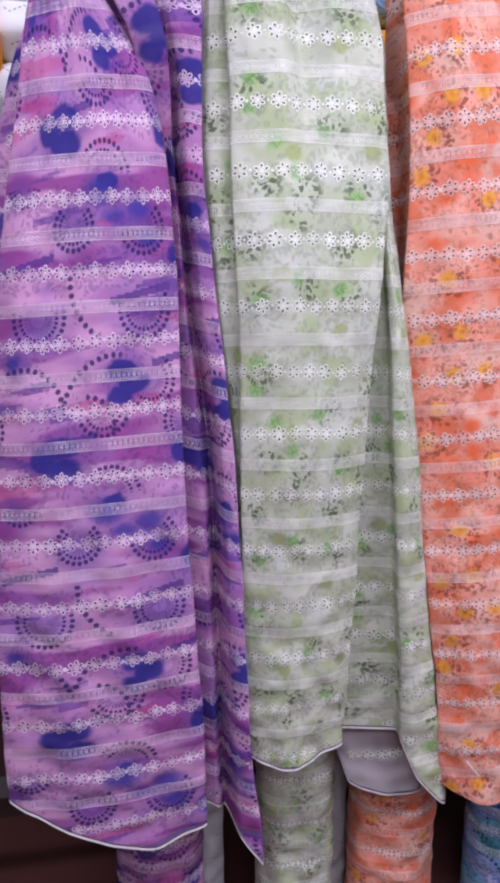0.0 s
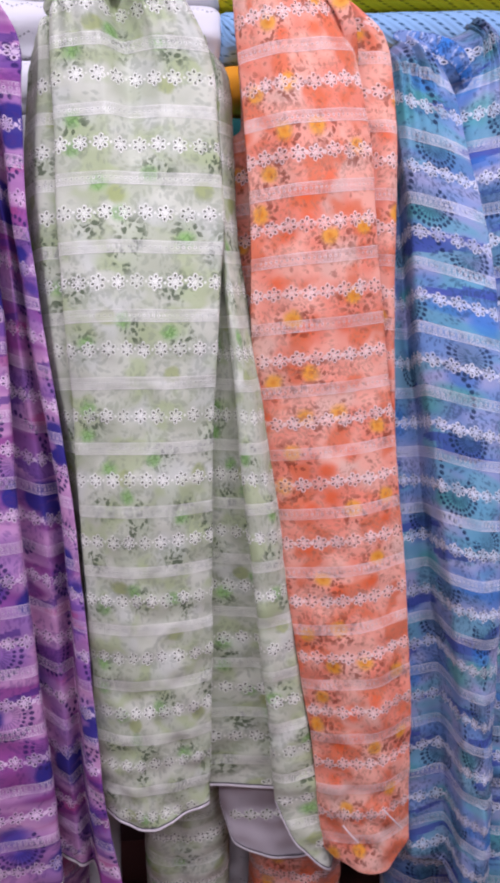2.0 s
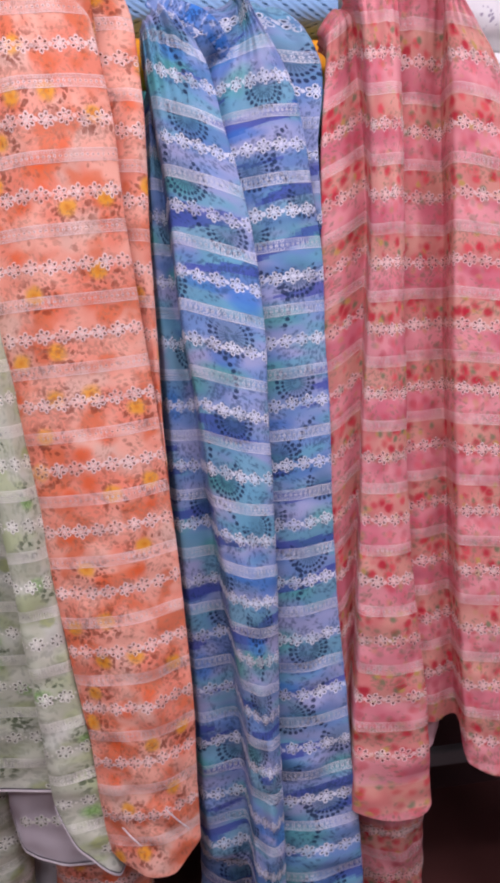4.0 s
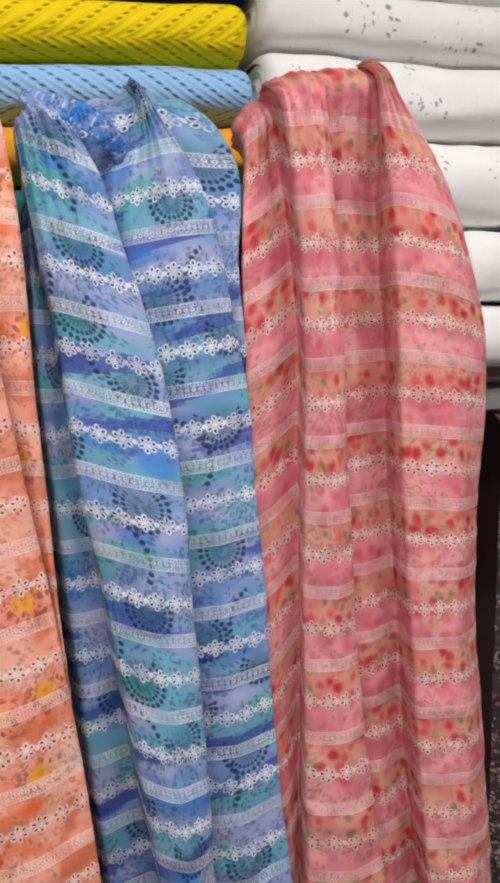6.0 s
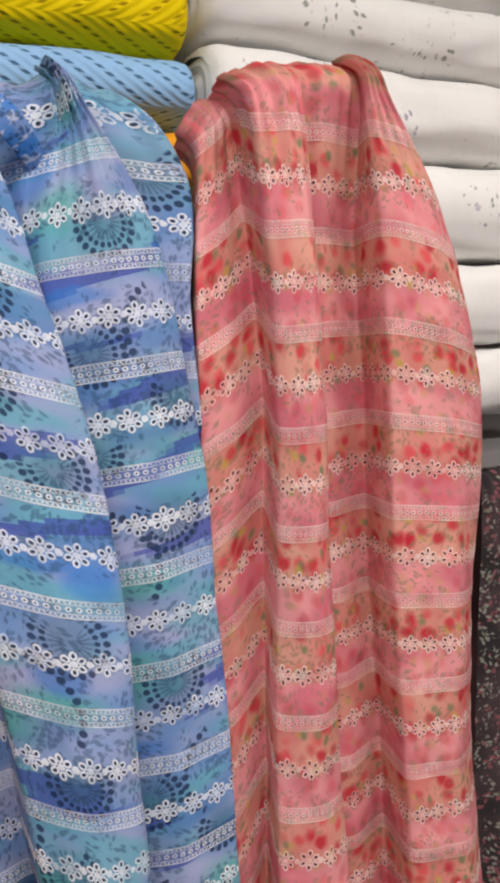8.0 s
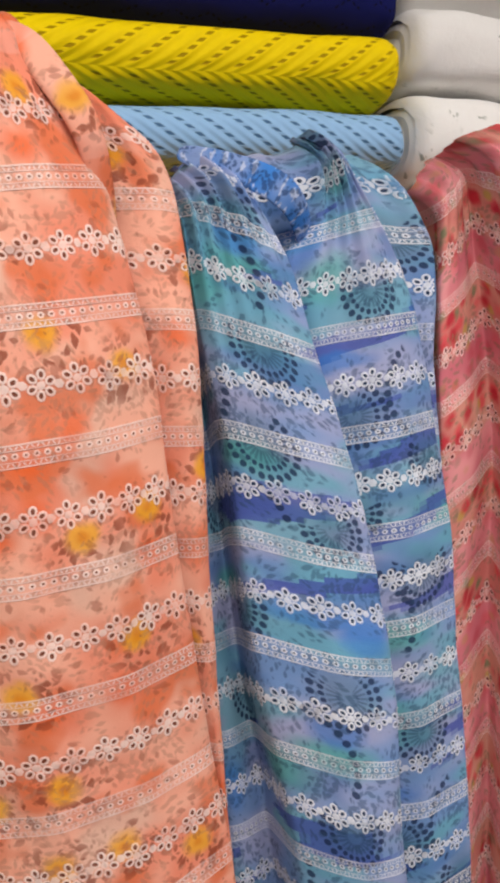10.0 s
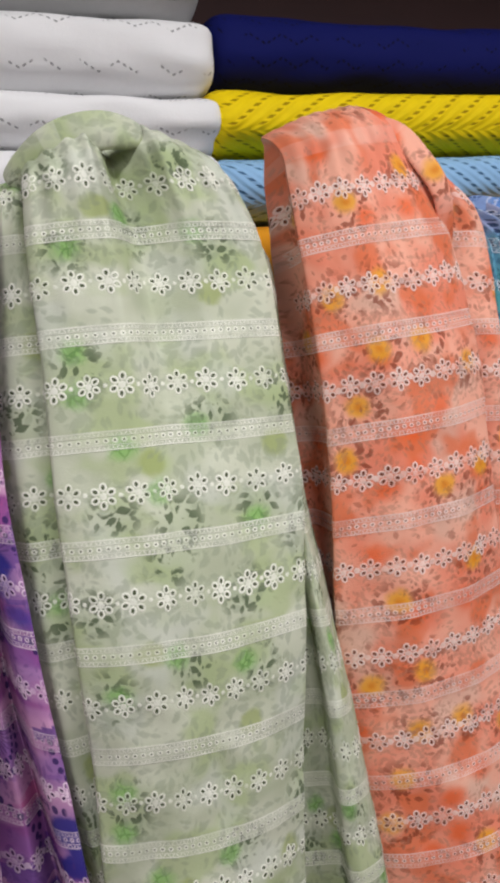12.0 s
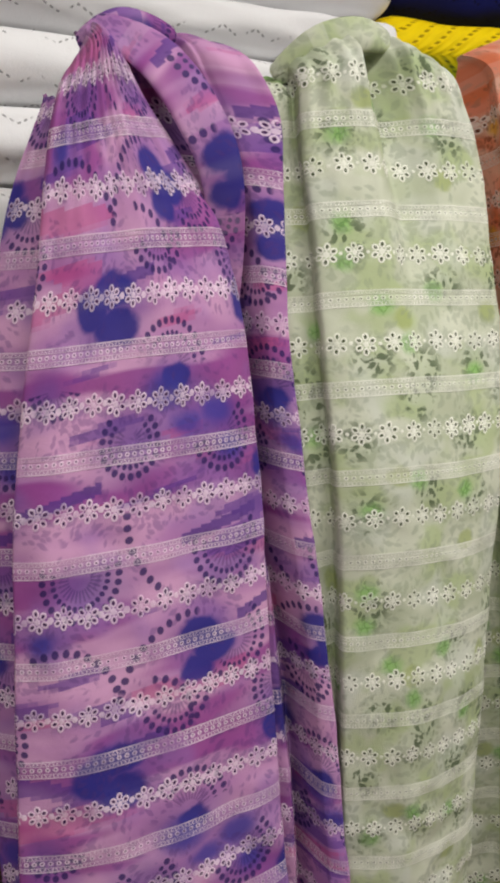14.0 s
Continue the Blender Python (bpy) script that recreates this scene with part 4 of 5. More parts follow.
M_FLOOR = simple("floor_tile", (0.10, 0.035, 0.03), 0.45)
M_WALL = simple("wall_paint", (0.26, 0.25, 0.245), 0.8, 0.05)
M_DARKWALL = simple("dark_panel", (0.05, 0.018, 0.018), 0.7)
M_METAL = simple("white_enamel", (0.75, 0.75, 0.75), 0.4, 0.04)
M_SHELF = simple("grey_steel", (0.20, 0.19, 0.19), 0.5, 0.12, 9)
M_RAIL = simple("dark_grey_steel", (0.09, 0.085, 0.085), 0.5, 0.12, 9)
M_CORE = simple("grey_board", (0.32, 0.30, 0.27), 0.8, 0.15, 30)
M_SELVEDGE_PALE = simple("selvedge_pale", (0.72, 0.68, 0.68), 0.85, 0.1, 60)
M_SELVEDGE_DARK = simple("selvedge_dark", (0.06, 0.05, 0.06), 0.85, 0.2, 60)
build_room()

# ---- purple drape ----
P_MAINL = Line([1.82, -0.036, 1.80, -0.044, 1.766, -0.066, 1.735, -0.084, 1.65, -0.101, 1.57, -0.112, 1.44, -0.134, 1.33, -0.155, 1.2, -0.165, 0.9, -0.182, 0.57, -0.199, 0.30, -0.198], 0.015, 1.745, 0.36)
P_MAINR = Line([1.82, -0.030, 1.75, -0.007, 1.665, 0.048, 1.59, 0.089, 1.47, 0.113, 1.3, 0.120, 1.1, 0.123, 0.9, 0.131, 0.7, 0.143, 0.47, 0.155, 0.25, 0.165], 0.0, 1.795, 0.266, 0.012)
P_CREV = Line([1.82, 0.05, 1.7, 0.095, 1.6, 0.120, 1.47, 0.132, 1.29, 0.150, 1.1, 0.172, 0.95, 0.188, 0.7, 0.198, 0.45, 0.202, 0.2, 0.212], (1.45, 0.085, 1.75, 0.05), 1.81, 0.235, -0.015)
P_R = Line([1.81, 0.12, 1.76, 0.162, 1.73, 0.178, 1.69, 0.170, 1.5, 0.168, 1.3, 0.183, 1.1, 0.208, 0.93, 0.221, 0.7, 0.235, 0.46, 0.243, 0.18, 0.280], 0.01, 1.80, 0.142, -0.03)
purple = Drape([
    Line([1.8, -0.06, 1.777, -0.068, 1.734, -0.087, 1.69, -0.107, 1.641, -0.126, 1.586, -0.14, 1.5, -0.162, 1.4, -0.182, 1.3, -0.195, 0.9, -0.20, 0.2, -0.19], 0.10, 1.755, 0.40),
    Line([1.8, -0.04, 1.73, -0.07, 1.6, -0.085, 1.4, -0.11, 1.2, -0.14, 0.9, -0.16, 0.2, -0.17], 0.06, 1.735, 0.38),
    P_MAINL,
    between(P_MAINL, P_MAINR, 0.3, -0.018, 1.782, 0.30, 0.002),
    between(P_MAINL, P_MAINR, 0.68, -0.022, 1.792, 0.243, 0.006),
    P_MAINR,
    between(P_MAINR, P_MAINR, 0.0, (1.5, 0.08, 1.8, 0.03), 1.80, 0.27, 0.0, -0.014),
    between(P_MAINR, P_CREV, 0.6, (1.45, 0.05, 1.75, 0.02), 1.812, 0.262, -0.01),
    P_CREV,
    between(P_CREV, P_R, 0.35, 0.02, 1.812, 0.20, -0.022),
    P_R,
    between(P_R, P_R, 0.0, 0.09, 1.77, 0.16, -0.03, -0.03),
], (1.82, 1.165, 1.65, 1.15, 1.5, 1.145, 1.1, 1.145, 0.8, 1.14, 0.5, 1.145, 0.2, 1.17), seed=1, anchor=2)
purple_thing = build_drape("draped_fabric", purple, M_PURPLE, M_THREAD_PURPLE, M_SHADE_PURPLE, rows_for(1.298, 0.1105, 1.79, 0.28),
            "purple lilac printed eyelet fabric draped in folds with blue flowers", seed=11)

# ---- green drape ----
G_OUTL = Line([1.77, 0.195, 1.57, 0.181, 1.45, 0.184, 1.3, 0.193, 1.2, 0.201, 1.05, 0.220, 0.95, 0.229, 0.5, 0.236], 0.05, 1.785, 0.40)
G_MAINL = Line([1.8, 0.22, 1.74, 0.215, 1.6, 0.216, 1.45, 0.218, 1.2, 0.226, 0.9, 0.231, 0.69, 0.236, 0.52, 0.233, 0.4, 0.241], 0.012, 1.80, 0.385)
G_MAINR = Line([1.82, 0.42, 1.78, 0.450, 1.71, 0.473, 1.57, 0.479, 1.45, 0.481, 1.38, 0.474, 1.28, 0.467, 1.14, 0.458, 1.0, 0.453, 0.83, 0.451, 0.67, 0.449, 0.49, 0.446, 0.4, 0.440], 0.005, 1.81, 0.388, 0.004)
G_R = Line([1.78, 0.46, 1.74, 0.478, 1.69, 0.489, 1.58, 0.488, 1.43, 0.486, 1.31, 0.505, 1.15, 0.533, 0.99, 0.557, 0.83, 0.580, 0.68, 0.606, 0.53, 0.631, 0.37, 0.659, 0.2, 0.685], (0.4, 0.01, 1.1, 0.02, 1.4, 0.035), 1.74, 0.200, -0.01)
G_FLAP = Line([1.78, 0.462, 1.6, 0.478, 1.4, 0.482, 1.2, 0.492, 1.0, 0.507, 0.79, 0.529, 0.557, 0.552, 0.41, 0.567, 0.2, 0.585], (0.4, 0.0, 1.1, 0.008, 1.4, 0.045), 1.765, 0.372, -0.006)
green = Drape([
    between(G_OUTL, G_OUTL, 0.0, 0.12, 1.74, 0.40, 0.0, -0.03),
    G_OUTL,
    between(G_MAINL, G_MAINL, 0.0, 0.045, 1.79, 0.39, 0.0, 0.004),
    G_MAINL,
    between(G_MAINL, G_MAINR, 0.30, (0.4, -0.022, 1.6, -0.018, 1.8, -0.01), 1.832, 0.362),
    between(G_MAINL, G_MAINR, 0.46, (0.4, -0.026, 1.35, -0.024, 1.5, -0.008, 1.64, 0.012, 1.74, 0.03, 1.8, 0.055), 1.836, 0.358),
    between(G_MAINL, G_MAINR, 0.66, (0.4, -0.022, 1.6, -0.018, 1.8, -0.012), 1.838, 0.368),
    G_MAINR,
    between(G_MAINR, G_MAINR, 0.0, 0.065, 1.79, 0.378, 0.0, -0.008),
    between(G_MAINR, G_FLAP, 0.6, 0.065, 1.78, 0.372, -0.004),
    between(G_FLAP, G_FLAP, 0.0, (0.4, 0.045, 1.2, 0.05, 1.5, 0.06), 1.77, 0.370, -0.004, 0.006),
    G_FLAP,
    between(G_FLAP, G_R, 0.28, (0.4, -0.012, 1.1, 0.0, 1.4, 0.035), 1.755, 0.285, -0.006),
    G_R,
    between(G_R, G_R, 0.0, 0.085, 1.73, 0.26, -0.01, 0.026),
    between(G_R, G_R, 0.0, 0.13, 1.70, 0.28, -0.01, -0.02),
], (1.83, 1.18, 1.7, 1.175, 1.55, 1.15, 1.45, 1.135, 1.3, 1.12, 1.0, 1.13, 0.85, 1.145, 0.5, 1.175, 0.3, 1.195), seed=2, anchor=3)
green_thing = build_drape("draped_fabric", green, M_GREEN, M_THREAD_GREEN, M_SHADE_GREEN, rows_for(1.247, 0.1075, 1.80, 0.24),
            "pale sage green floral eyelet fabric draped in folds", seed=12, gap=0.0338)

# ---- orange drape ----
O_L = Line([1.85, 0.508, 1.72, 0.513, 1.6, 0.522, 1.5, 0.528, 1.4, 0.530, 1.26, 0.533, 1.13, 0.550, 1.02, 0.567, 0.87, 0.586, 0.72, 0.602, 0.6, 0.622, 0.5, 0.639, 0.35, 0.656, 0.2, 0.675], 0.02, 1.84, 0.258, -0.014)
O_R0 = Line([1.87, 0.640, 1.83, 0.662, 1.77, 0.690, 1.71, 0.707, 1.65, 0.719, 1.59, 0.729, 1.5, 0.738, 1.38, 0.749, 1.27, 0.760, 1.16, 0.777, 1.01, 0.795, 0.91, 0.804, 0.77, 0.817, 0.64, 0.827, 0.48, 0.832, 0.2, 0.838], 0.005, 1.874, 0.275, 0.016)
O_R = Line([1.85, 0.69, 1.825, 0.711, 1.79, 0.747, 1.75, 0.771, 1.66, 0.777, 1.6, 0.782, 1.48, 0.787, 1.39, 0.787, 1.25, 0.789, 1.06, 0.797, 0.9, 0.805, 0.6, 0.820, 0.3, 0.830], 0.03, 1.79, 0.30, 0.0)
orange = Drape([
    between(O_L, O_L, 0.0, 0.17, 1.62, 0.32, -0.014, -0.05),
    between(O_L, O_L, 0.0, 0.12, 1.62, 0.30, -0.014, 0.016),
    between(O_L, O_L, 0.0, 0.05, 1.83, 0.28, -0.014, 0.012),
    O_L,
    between(O_L, O_R0, 0.33, -0.018, 1.855, 0.232, -0.004),
    between(O_L, O_R0, 0.68, -0.020, 1.866, 0.226, 0.006),
    O_R0,
    between(O_R0, O_R0, 0.0, 0.045, 1.86, 0.285, 0.006, -0.012),
    between(O_R0, O_R, 0.6, 0.022, 1.83, 0.30, 0.002),
    O_R,
    between(O_R, O_R, 0.0, 0.09, 1.76, 0.30, 0.0, -0.02),
], (1.87, 1.175, 1.75, 1.155, 1.6, 1.14, 1.4, 1.145, 1.2, 1.16, 0.9, 1.16, 0.55, 1.16, 0.3, 1.175), seed=3, anchor=3, gather=0.003)
orange_thing = build_drape("draped_fabric", orange, M_ORANGE, M_THREAD_ORANGE, M_SHADE_ORANGE, rows_for(1.232, 0.1095, 1.83, 0.30),
            "coral orange floral eyelet fabric draped in a narrow fold", hem=False, seed=13)

# ---- blue drape ----
B_OUT = Line([1.7, 0.80, 1.55, 0.795, 1.32, 0.799, 1.08, 0.812, 0.87, 0.823, 0.71, 0.837, 0.51, 0.849, 0.31, 0.853, 0.1, 0.868], 0.05, 1.64, 0.18)
B_LL = Line([1.72, 0.789, 1.66, 0.793, 1.6, 0.803, 1.48, 0.822, 1.34, 0.832, 1.22, 0.842, 1.13, 0.857, 0.97, 0.872, 0.84, 0.888, 0.7, 0.904, 0.57, 0.921, 0.42, 0.933, 0.3, 0.937, 0.1, 0.945], (0.3, -0.03, 0.8, -0.045, 1.2, -0.01, 1.6, 0.01), 1.735, 0.06, (0.8, 0.004, 1.3, 0.02))
B_LR = Line([1.78, 0.835, 1.75, 0.858, 1.71, 0.883, 1.66, 0.903, 1.59, 0.914, 1.52, 0.935, 1.4, 0.961, 1.26, 0.972, 1.12, 0.977, 0.97, 0.981, 0.8, 0.985, 0.64, 0.986, 0.49, 0.990, 0.35, 0.994, 0.1, 0.999], (0.3, -0.03, 0.8, -0.05, 1.2, -0.05, 1.5, -0.02, 1.7, 0.0), 1.765, 0.06, (0.8, -0.004, 1.3, -0.02))
B_RL = Line([1.79, 0.945, 1.74, 0.950, 1.67, 0.926, 1.57, 0.924, 1.5, 0.934, 1.4, 0.95, 1.2, 0.962, 0.8, 0.975, 0.3, 0.985], 0.02, 1.79, 0.06, -0.008)
B_R = Line([1.80, 0.958, 1.75, 0.984, 1.71, 1.018, 1.655, 1.043, 1.59, 1.058, 1.52, 1.068, 1.46, 1.078, 1.36, 1.090, 1.22, 1.095, 1.06, 1.102, 0.9, 1.106, 0.74, 1.112, 0.565, 1.127, 0.385, 1.142, 0.1, 1.166], 0.0, 1.797, 0.06, 0.008)
B_TW = Line([1.82, 1.03, 1.79, 1.052, 1.77, 1.072, 1.75, 1.090, 1.71, 1.106, 1.67, 1.111, 1.62, 1.102, 1.56, 1.090, 1.5, 1.095, 1.3, 1.102, 1.06, 1.108, 0.74, 1.116, 0.4, 1.145, 0.1, 1.168], 0.03, 1.785, 0.12, 0.0)
blue = Drape([
    between(B_OUT, B_OUT, 0.0, 0.13, 1.62, 0.19, 0.0, -0.02),
    B_OUT,
    between(B_OUT, B_LL, 0.95, 0.06, 1.70, 0.15),
    B_LL,
    between(B_LL, B_LR, 0.5, (0.3, -0.055, 0.8, -0.075, 1.2, -0.05, 1.6, -0.02), 1.762, 0.06),
    B_LR,
    between(B_LR, B_LR, 0.0, 0.07, 1.775, 0.06, -0.02, -0.018),
    B_RL,
    between(B_RL, B_R, 0.5, -0.012, 1.80, 0.06, 0.0),
    B_R,
    between(B_R, B_R, 0.0, (1.55, 0.045, 1.78, 0.02), 1.80, 0.11, 0.0, -0.012),
    B_TW,
    between(B_TW, B_TW, 0.0, 0.06, 1.74, 0.15, 0.0, -0.02),
], (1.8, 1.215, 1.7, 1.205, 1.5, 1.195, 1.1, 1.19, 0.8, 1.185, 0.4, 1.185, 0.1, 1.19), seed=4, anchor=3, gather=0.011)
blue_thing = build_drape("draped_fabric", blue, M_BLUE, M_THREAD_BLUE, M_SHADE_BLUE, rows_for(1.432, 0.1115, 1.77, 0.14),
            "blue and lavender printed eyelet fabric draped in deep folds", hem=False, seed=14)

# ---- pink drape ----
K_L = Line([1.76, 1.116, 1.63, 1.105, 1.5, 1.100, 1.36, 1.096, 1.22, 1.095, 1.0, 1.098, 0.8, 1.109, 0.63, 1.124, 0.47, 1.140, 0.25, 1.152], 0.045, 1.755, 0.30, -0.025)
K_F1 = Line([1.82, 1.160, 1.79, 1.166, 1.68, 1.176, 1.58, 1.184, 1.5, 1.187, 1.36, 1.187, 1.2, 1.181, 1.0, 1.174, 0.85, 1.168, 0.68, 1.161, 0.5, 1.155, 0.25, 1.150], 0.03, 1.80, 0.29, 0.03)
K_F2 = Line([1.82, 1.223, 1.7, 1.228, 1.56, 1.235, 1.42, 1.236, 1.32, 1.238, 1.16, 1.245, 0.95, 1.250, 0.78, 1.256, 0.67, 1.268, 0.49, 1.287, 0.25, 1.303], -0.008, 1.822, 0.29)
K_F3 = Line([1.83, 1.310, 1.72, 1.322, 1.6, 1.328, 1.5, 1.331, 1.36, 1.334, 1.16, 1.340, 0.94, 1.346, 0.72, 1.357, 0.48, 1.366, 0.35, 1.380], -0.01, 1.84, 0.365)
K_R = Line([1.84, 1.312, 1.81, 1.332, 1.78, 1.362, 1.74, 1.405, 1.68, 1.441, 1.62, 1.465, 1.54, 1.489, 1.45, 1.510, 1.29, 1.511, 1.17, 1.497, 1.0, 1.487, 0.88, 1.488, 0.68, 1.500, 0.3, 1.512], 0.02, 1.825, 0.345, (1.0, 0.0, 1.5, -0.03))
pink = Drape([
    between(K_L, K_L, 0.0, 0.11, 1.74, 0.31, -0.025, 0.02),
    K_L,
    between(K_L, K_F1, 0.5, 0.045, 1.79, 0.30, 0.0),
    between(K_F1, K_F1, 0.0, 0.06, 1.80, 0.29, 0.03, 0.002),
    between(K_F1, K_F1, 0.0, 0.0, 1.805, 0.285, 0.0, -0.008),
    between(K_F1, K_F2, 0.5, -0.024, 1.816, 0.268),
    K_F2,
    between(K_F2, K_F2, 0.0, (1.65, 0.065, 1.83, 0.01), 1.825, 0.42, 0.0, -0.012),
    between(K_F2, K_F3, 0.5, (1.65, 0.05, 1.83, 0.0), 1.834, 0.425),
    between(K_F3, K_F3, 0.0, (1.65, 0.065, 1.83, 0.01), 1.838, 0.43, 0.0, 0.012),
    K_F3,
    between(K_F3, K_R, 0.5, -0.03, 1.838, 0.34, (1.0, 0.0, 1.5, -0.012)),
    K_R,
    between(K_R, K_R, 0.0, 0.10, 1.78, 0.36, 0.0, -0.02),
], (1.84, 1.19, 1.7, 1.185, 1.6, 1.18, 1.2, 1.185, 0.5, 1.17, 0.3, 1.17), seed=5)
pink_thing = build_drape("draped_fabric", pink, M_PINK, M_THREAD_PINK, M_SHADE_PINK, rows_for(1.352, 0.117, 1.80, 0.36),
            "rose pink floral eyelet fabric draped in pleats", hem=False, seed=15)

# gathered folds at the tops of the drapes
fold_tube("gathered_fold", [(-0.035, 1.20, 1.815), (0.018, 1.155, 1.775), (0.058, 1.135, 1.715), (0.088, 1.142, 1.64), (0.108, 1.20, 1.50)], 0.028, 0.008, M_PURPLE, purple_thing, (0.05, 1.85), 1)
fold_tube("gathered_fold", [(-0.045, 1.22, 1.80), (0.0, 1.195, 1.818), (0.06, 1.20, 1.812)], 0.016, 0.008, M_PURPLE, purple_thing, (0.1, 1.7), 2)
fold_tube("gathered_fold", [(0.205, 1.25, 1.80), (0.25, 1.215, 1.832), (0.30, 1.20, 1.845), (0.345, 1.20, 1.84)], 0.022, 0.009, M_GREEN, green_thing, (0.2, 1.8), 4)
fold_tube("gathered_fold", [(0.592, 1.215, 1.862), (0.636, 1.172, 1.852), (0.666, 1.153, 1.812), (0.690, 1.148, 1.765), (0.708, 1.175, 1.69)], 0.015, 0.005, M_ORANGE, orange_thing, (0.62, 1.9), 6, 0.2)
fold_tube("gathered_fold", [(0.800, 1.25, 1.790), (0.862, 1.205, 1.760), (0.905, 1.202, 1.734), (0.945, 1.250, 1.695)], 0.017, 0.003, M_BLUEFOLD, blue_thing, (0.9, 1.8), 8, 0.3)

# ---- stacks of bolts ----
DEEP = 0.24
LIFT = 0.014
YB = 1.41 + DEEP / 2
MID = [("navy blue eyelet cotton bolt in the stack", M_NAVY, 1.987, 0.115), ("bright yellow openwork lace fabric bolt in the stack", M_YELLOW, 1.887, 0.100),
       ("light blue openwork lace fabric bolt in the stack", M_SKY, 1.788, 0.099), ("orange fabric bolt low in the stack", M_ORANGEBOLT, 1.690, 0.098), ("teal fabric bolt low in the stack", M_TEALBOLT, 1.592, 0.098)]
for i, (lab, m, zz, hh) in enumerate(MID):
    build_bolt(lab, 0.69, hh, DEEP, m, 0.512 + (0.01, -0.005, 0.0, 0.0, 0.0)[i], YB + (0.02, 0, 0, 0, 0)[i], zz + LIFT, 2.6, 20 + i, 2.6)
LEFT = [(1.966, 0.105), (1.888, 0.078), (1.789, 0.099), (1.684, 0.105), (1.58, 0.104), (1.48, 0.10)]
build_bolt("white eyelet cotton bolt on the stack", 0.67, 0.10, DEEP, M_GREYBOLT, -0.17, YB, 2.072 + LIFT, 0.5, 30, 3.6)
for i, (zz, hh) in enumerate(LEFT):
    build_bolt("white eyelet cotton bolt in the stack", 0.685 + 0.006 * (i % 2), hh, DEEP, M_WHITE_EYELET, -0.17, YB, zz + LIFT, 0.4, 31 + i, 2.7, wob=0.006)
RIGHT = [(2.07, 0.11), (1.953, 0.117), (1.812, 0.141), (1.645, 0.167), (1.492, 0.153), (1.36, 0.132)]
for i, (zz, hh) in enumerate(RIGHT):
    build_bolt("white cotton bolt with sparse grey floral sprigs in the stack", 0.72, hh, DEEP, M_WHITE_SPRIG, 1.226 - 0.004 * (i % 2), YB, zz + LIFT, 0.0, 41 + i, 2.8, wob=0.007)
FAR = [("orange", M_ORANGEBOLT, 1.645, 0.14), ("grey", M_GREYBOLT, 1.55, 0.095), ("green", M_GREENBOLT, 1.43, 0.12), ("pink", M_PINKBOLT, 1.33, 0.10)]
for i, (c, m, zz, hh) in enumerate(FAR):
    build_bolt(c + " eyelet fabric bolt in the neighbouring stack", 0.7, hh, DEEP, m, -0.86, YB - 0.02, zz, 0.0, 51 + i, 3.0)

# shelf boards carrying the stacks, and the low shelf rail
for nm, d, m in (("shelf", (-2.2, 3.4, 1.36, 1.94, 1.295, 1.325), M_SHELF), ("shelf_rail", (-2.2, 3.4, 1.52, 1.55, 0.12, 0.16), M_RAIL)):
    tagged(box(nm, d, m), label="grey steel shelf board", category="shelf", kind="structure")
for x in (-1.4, 3.0):
    tagged(box("shelf_post", (x - 0.02, x + 0.02, 1.88, 1.92, FLOOR, TOP), M_SHELF), label="grey steel shelf upright post", category="shelf post", kind="structure")

# ---- standing rolls below ----
ROLL_TOP = 0.75
build_roll("purple printed fabric roll standing under the drape", 0.087, 1.40, 0.098, ROLL_TOP, M_PURPLE, M_THREAD_PURPLE, M_SHADE_PURPLE, 1)
build_roll("sage green floral fabric roll standing under the drape", 0.403, 1.40, 0.092, ROLL_TOP, M_GREENROLL, M_THREAD_GREEN, M_SHADE_GREEN, 2)
build_roll("pale grey fabric roll standing behind", 0.20, 1.50, 0.05, ROLL_TOP, M_GREYBOLT, None, None, 5)
build_roll("pale grey fabric roll standing behind", 0.515, 1.50, 0.05, ROLL_TOP, M_GREYBOLT, None, None, 6)
build_roll("coral floral fabric roll standing under the drape", 0.645, 1.40, 0.105, ROLL_TOP, M_ORANGE, M_THREAD_ORANGE, M_SHADE_ORANGE, 3)
build_roll("blue printed fabric roll standing under the drape", 0.955, 1.40, 0.10, ROLL_TOP, M_BLUE, M_THREAD_BLUE, M_SHADE_BLUE, 4)
build_roll("rose pink floral fabric roll standing under the drape", 1.30, 1.40, 0.085, ROLL_TOP, M_PINK, M_THREAD_PINK, M_SHADE_PINK, 7)

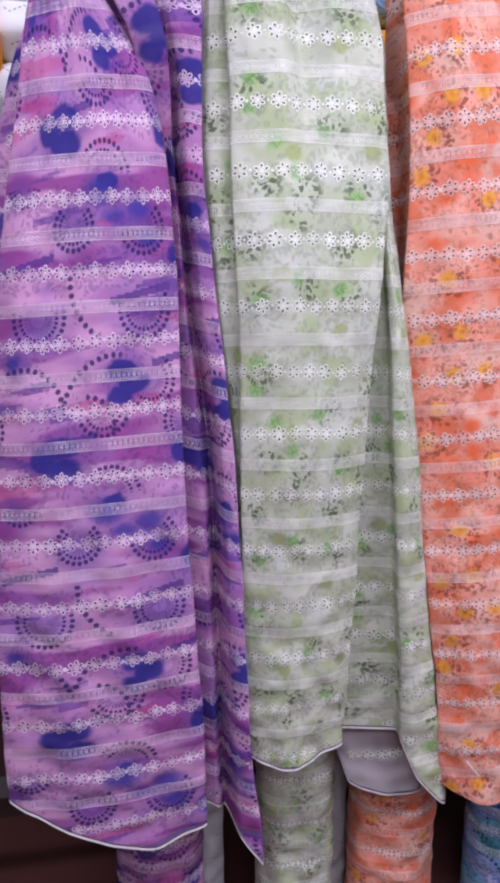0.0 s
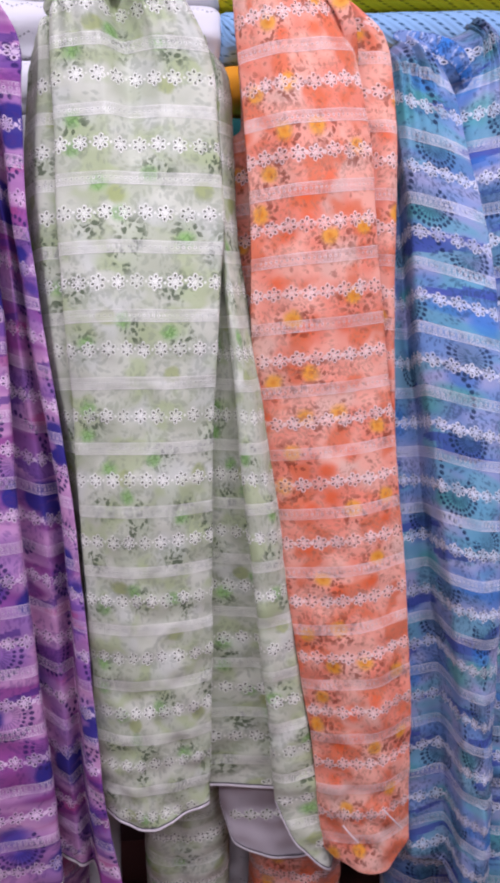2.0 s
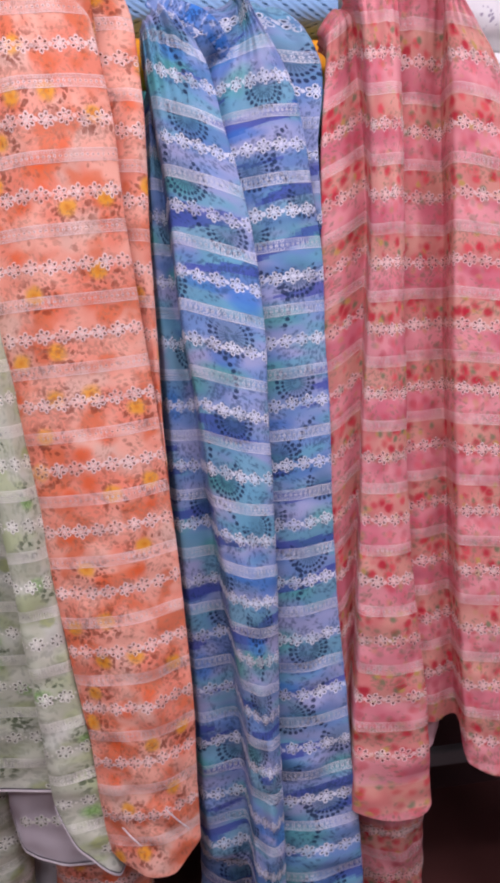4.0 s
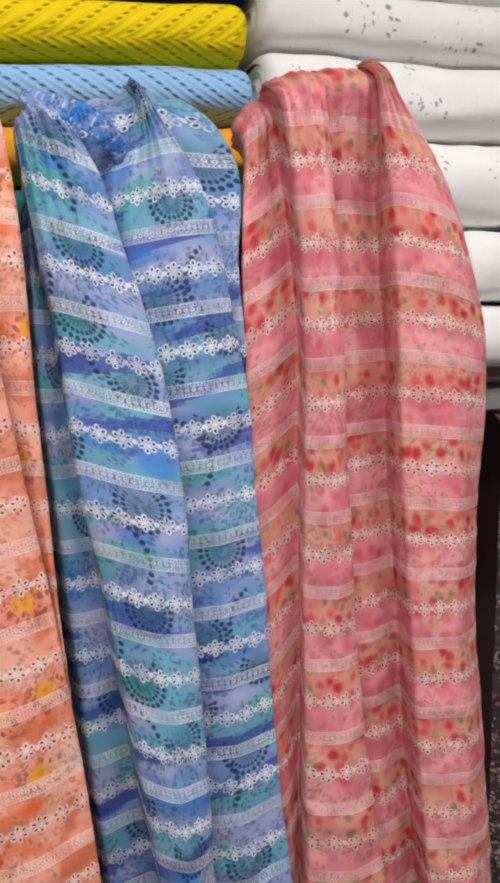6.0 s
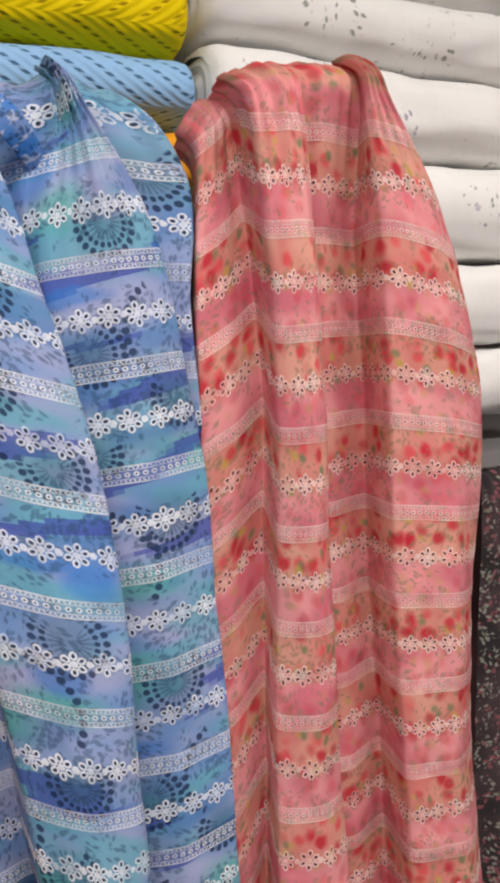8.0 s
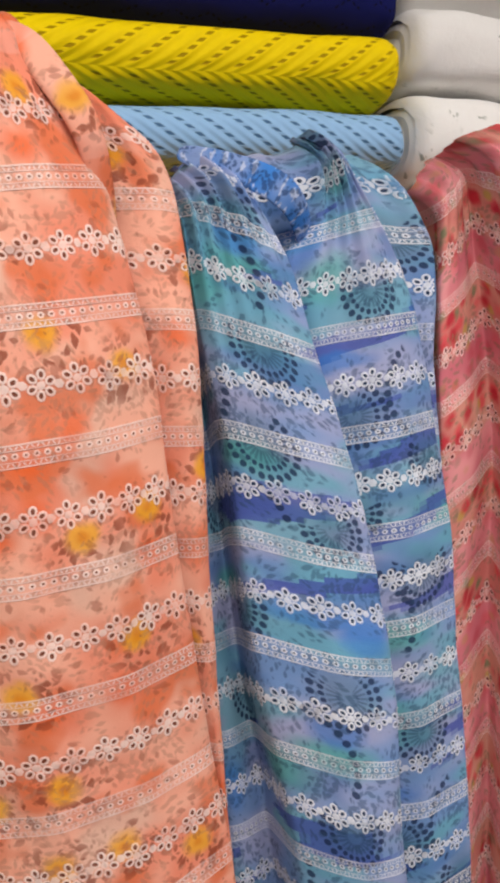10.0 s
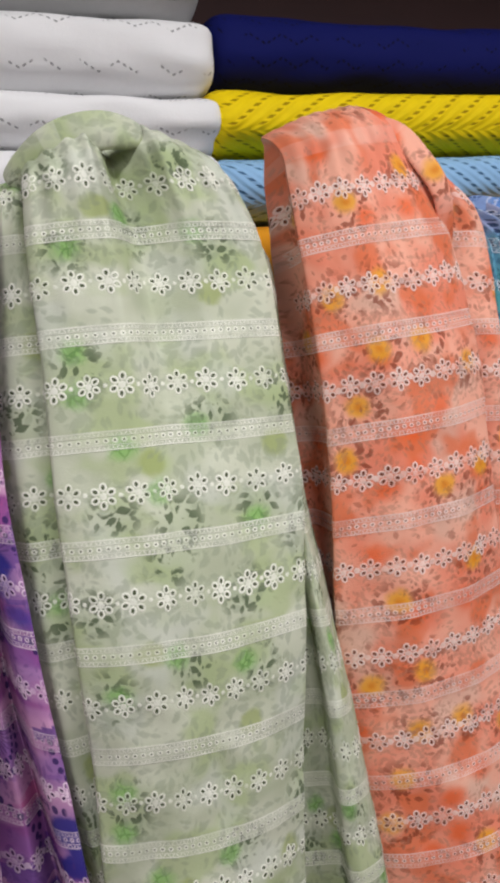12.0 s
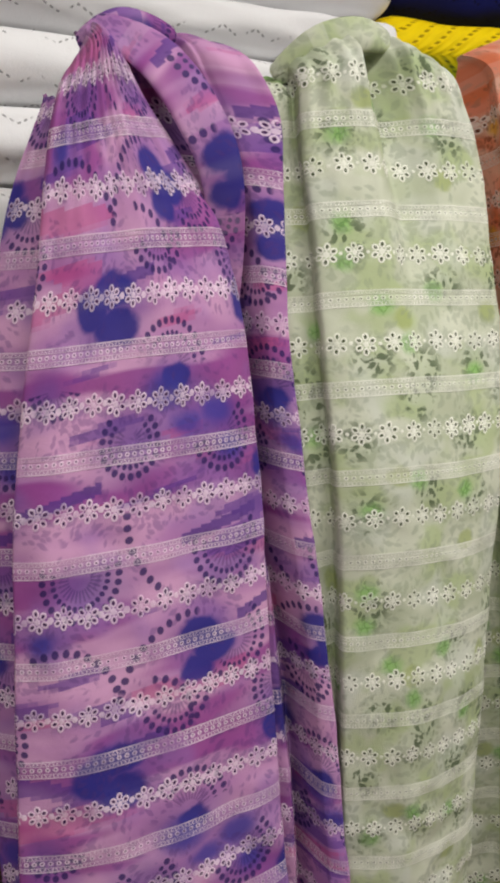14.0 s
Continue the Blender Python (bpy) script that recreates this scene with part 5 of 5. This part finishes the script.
# ---- lining behind the green drape, and dark florals further along ----
lining = Drape([Line([0.9, 0.47, 0.1, 0.47], 0.02, 0.80, 0.30), Line([0.9, 0.50, 0.1, 0.497], 0.0, 0.80, 0.215), Line([0.9, 0.58, 0.1, 0.585], -0.01, 0.80, 0.185),
                Line([0.9, 0.63, 0.1, 0.66], 0.0, 0.80, 0.175), Line([0.9, 0.65, 0.1, 0.70], 0.03, 0.80, 0.19)], (0.9, 1.295, 0.1, 1.285), rows=80, seed=8, anchor=0)
build_drape("lining_fabric", lining, M_LINING, M_THREAD_GREEN, M_SHADE_GREEN, [("flower", 0.285)], "grey lilac reverse side of an eyelet fabric hanging behind", seed=18)
pale = Drape([Line([0.9, 1.27, 0.1, 1.27], 0.02, 0.80, 0.30), Line([0.9, 1.30, 0.1, 1.30], 0.0, 0.80, 0.33), Line([0.9, 1.34, 0.1, 1.345], 0.0, 0.80, 0.36), Line([0.9, 1.37, 0.1, 1.375], 0.03, 0.80, 0.40)], (0.9, 1.255, 0.1, 1.25), rows=60, seed=9, anchor=0)
build_drape("lining_fabric", pale, M_PALEPINK, M_THREAD_PINK, M_SHADE_PINK, [], "pale pink reverse side of a fabric hanging behind", hem=False, seed=19)
dark = Drape([Line([1.4, 1.66, 0.1, 1.62], 0.03, 1.28, 0.06), Line([1.4, 1.70, 0.1, 1.69], 0.0, 1.28, 0.04), Line([1.4, 1.78, 0.1, 1.78], 0.03, 1.28, 0.03), Line([1.4, 1.88, 0.1, 1.90], -0.01, 1.28, 0.02), Line([1.4, 1.98, 0.1, 2.0], 0.03, 1.28, 0.05)], (1.3, 1.32, 0.1, 1.34), rows=120, seed=10, anchor=0)
build_drape("draped_fabric", dark, M_DARKFLORAL, M_THREAD_PINK, M_SHADE_PINK, [], "dark floral printed fabric hanging beside the pink one", hem=False, seed=20)
bundle = build_bolt("dark floral fabric bolt leaning in the low shelf", 0.55, 0.11, 0.2, M_DARKFLORAL, 1.50, 1.48, 0.30, -32, 61, 3.2, "leaning fabric bolts")

# clear packing strips left on the foot of the coral drape
for path in ([(0.690, 1.142, 0.345), (0.705, 1.139, 0.325), (0.722, 1.139, 0.305)], [(0.768, 1.139, 0.372), (0.790, 1.141, 0.345), (0.812, 1.149, 0.318)]):
    fold_tube("plastic_strip", path, 0.0013, 0.0008, M_SELVEDGE_PALE, orange_thing, (0, 0), 1)
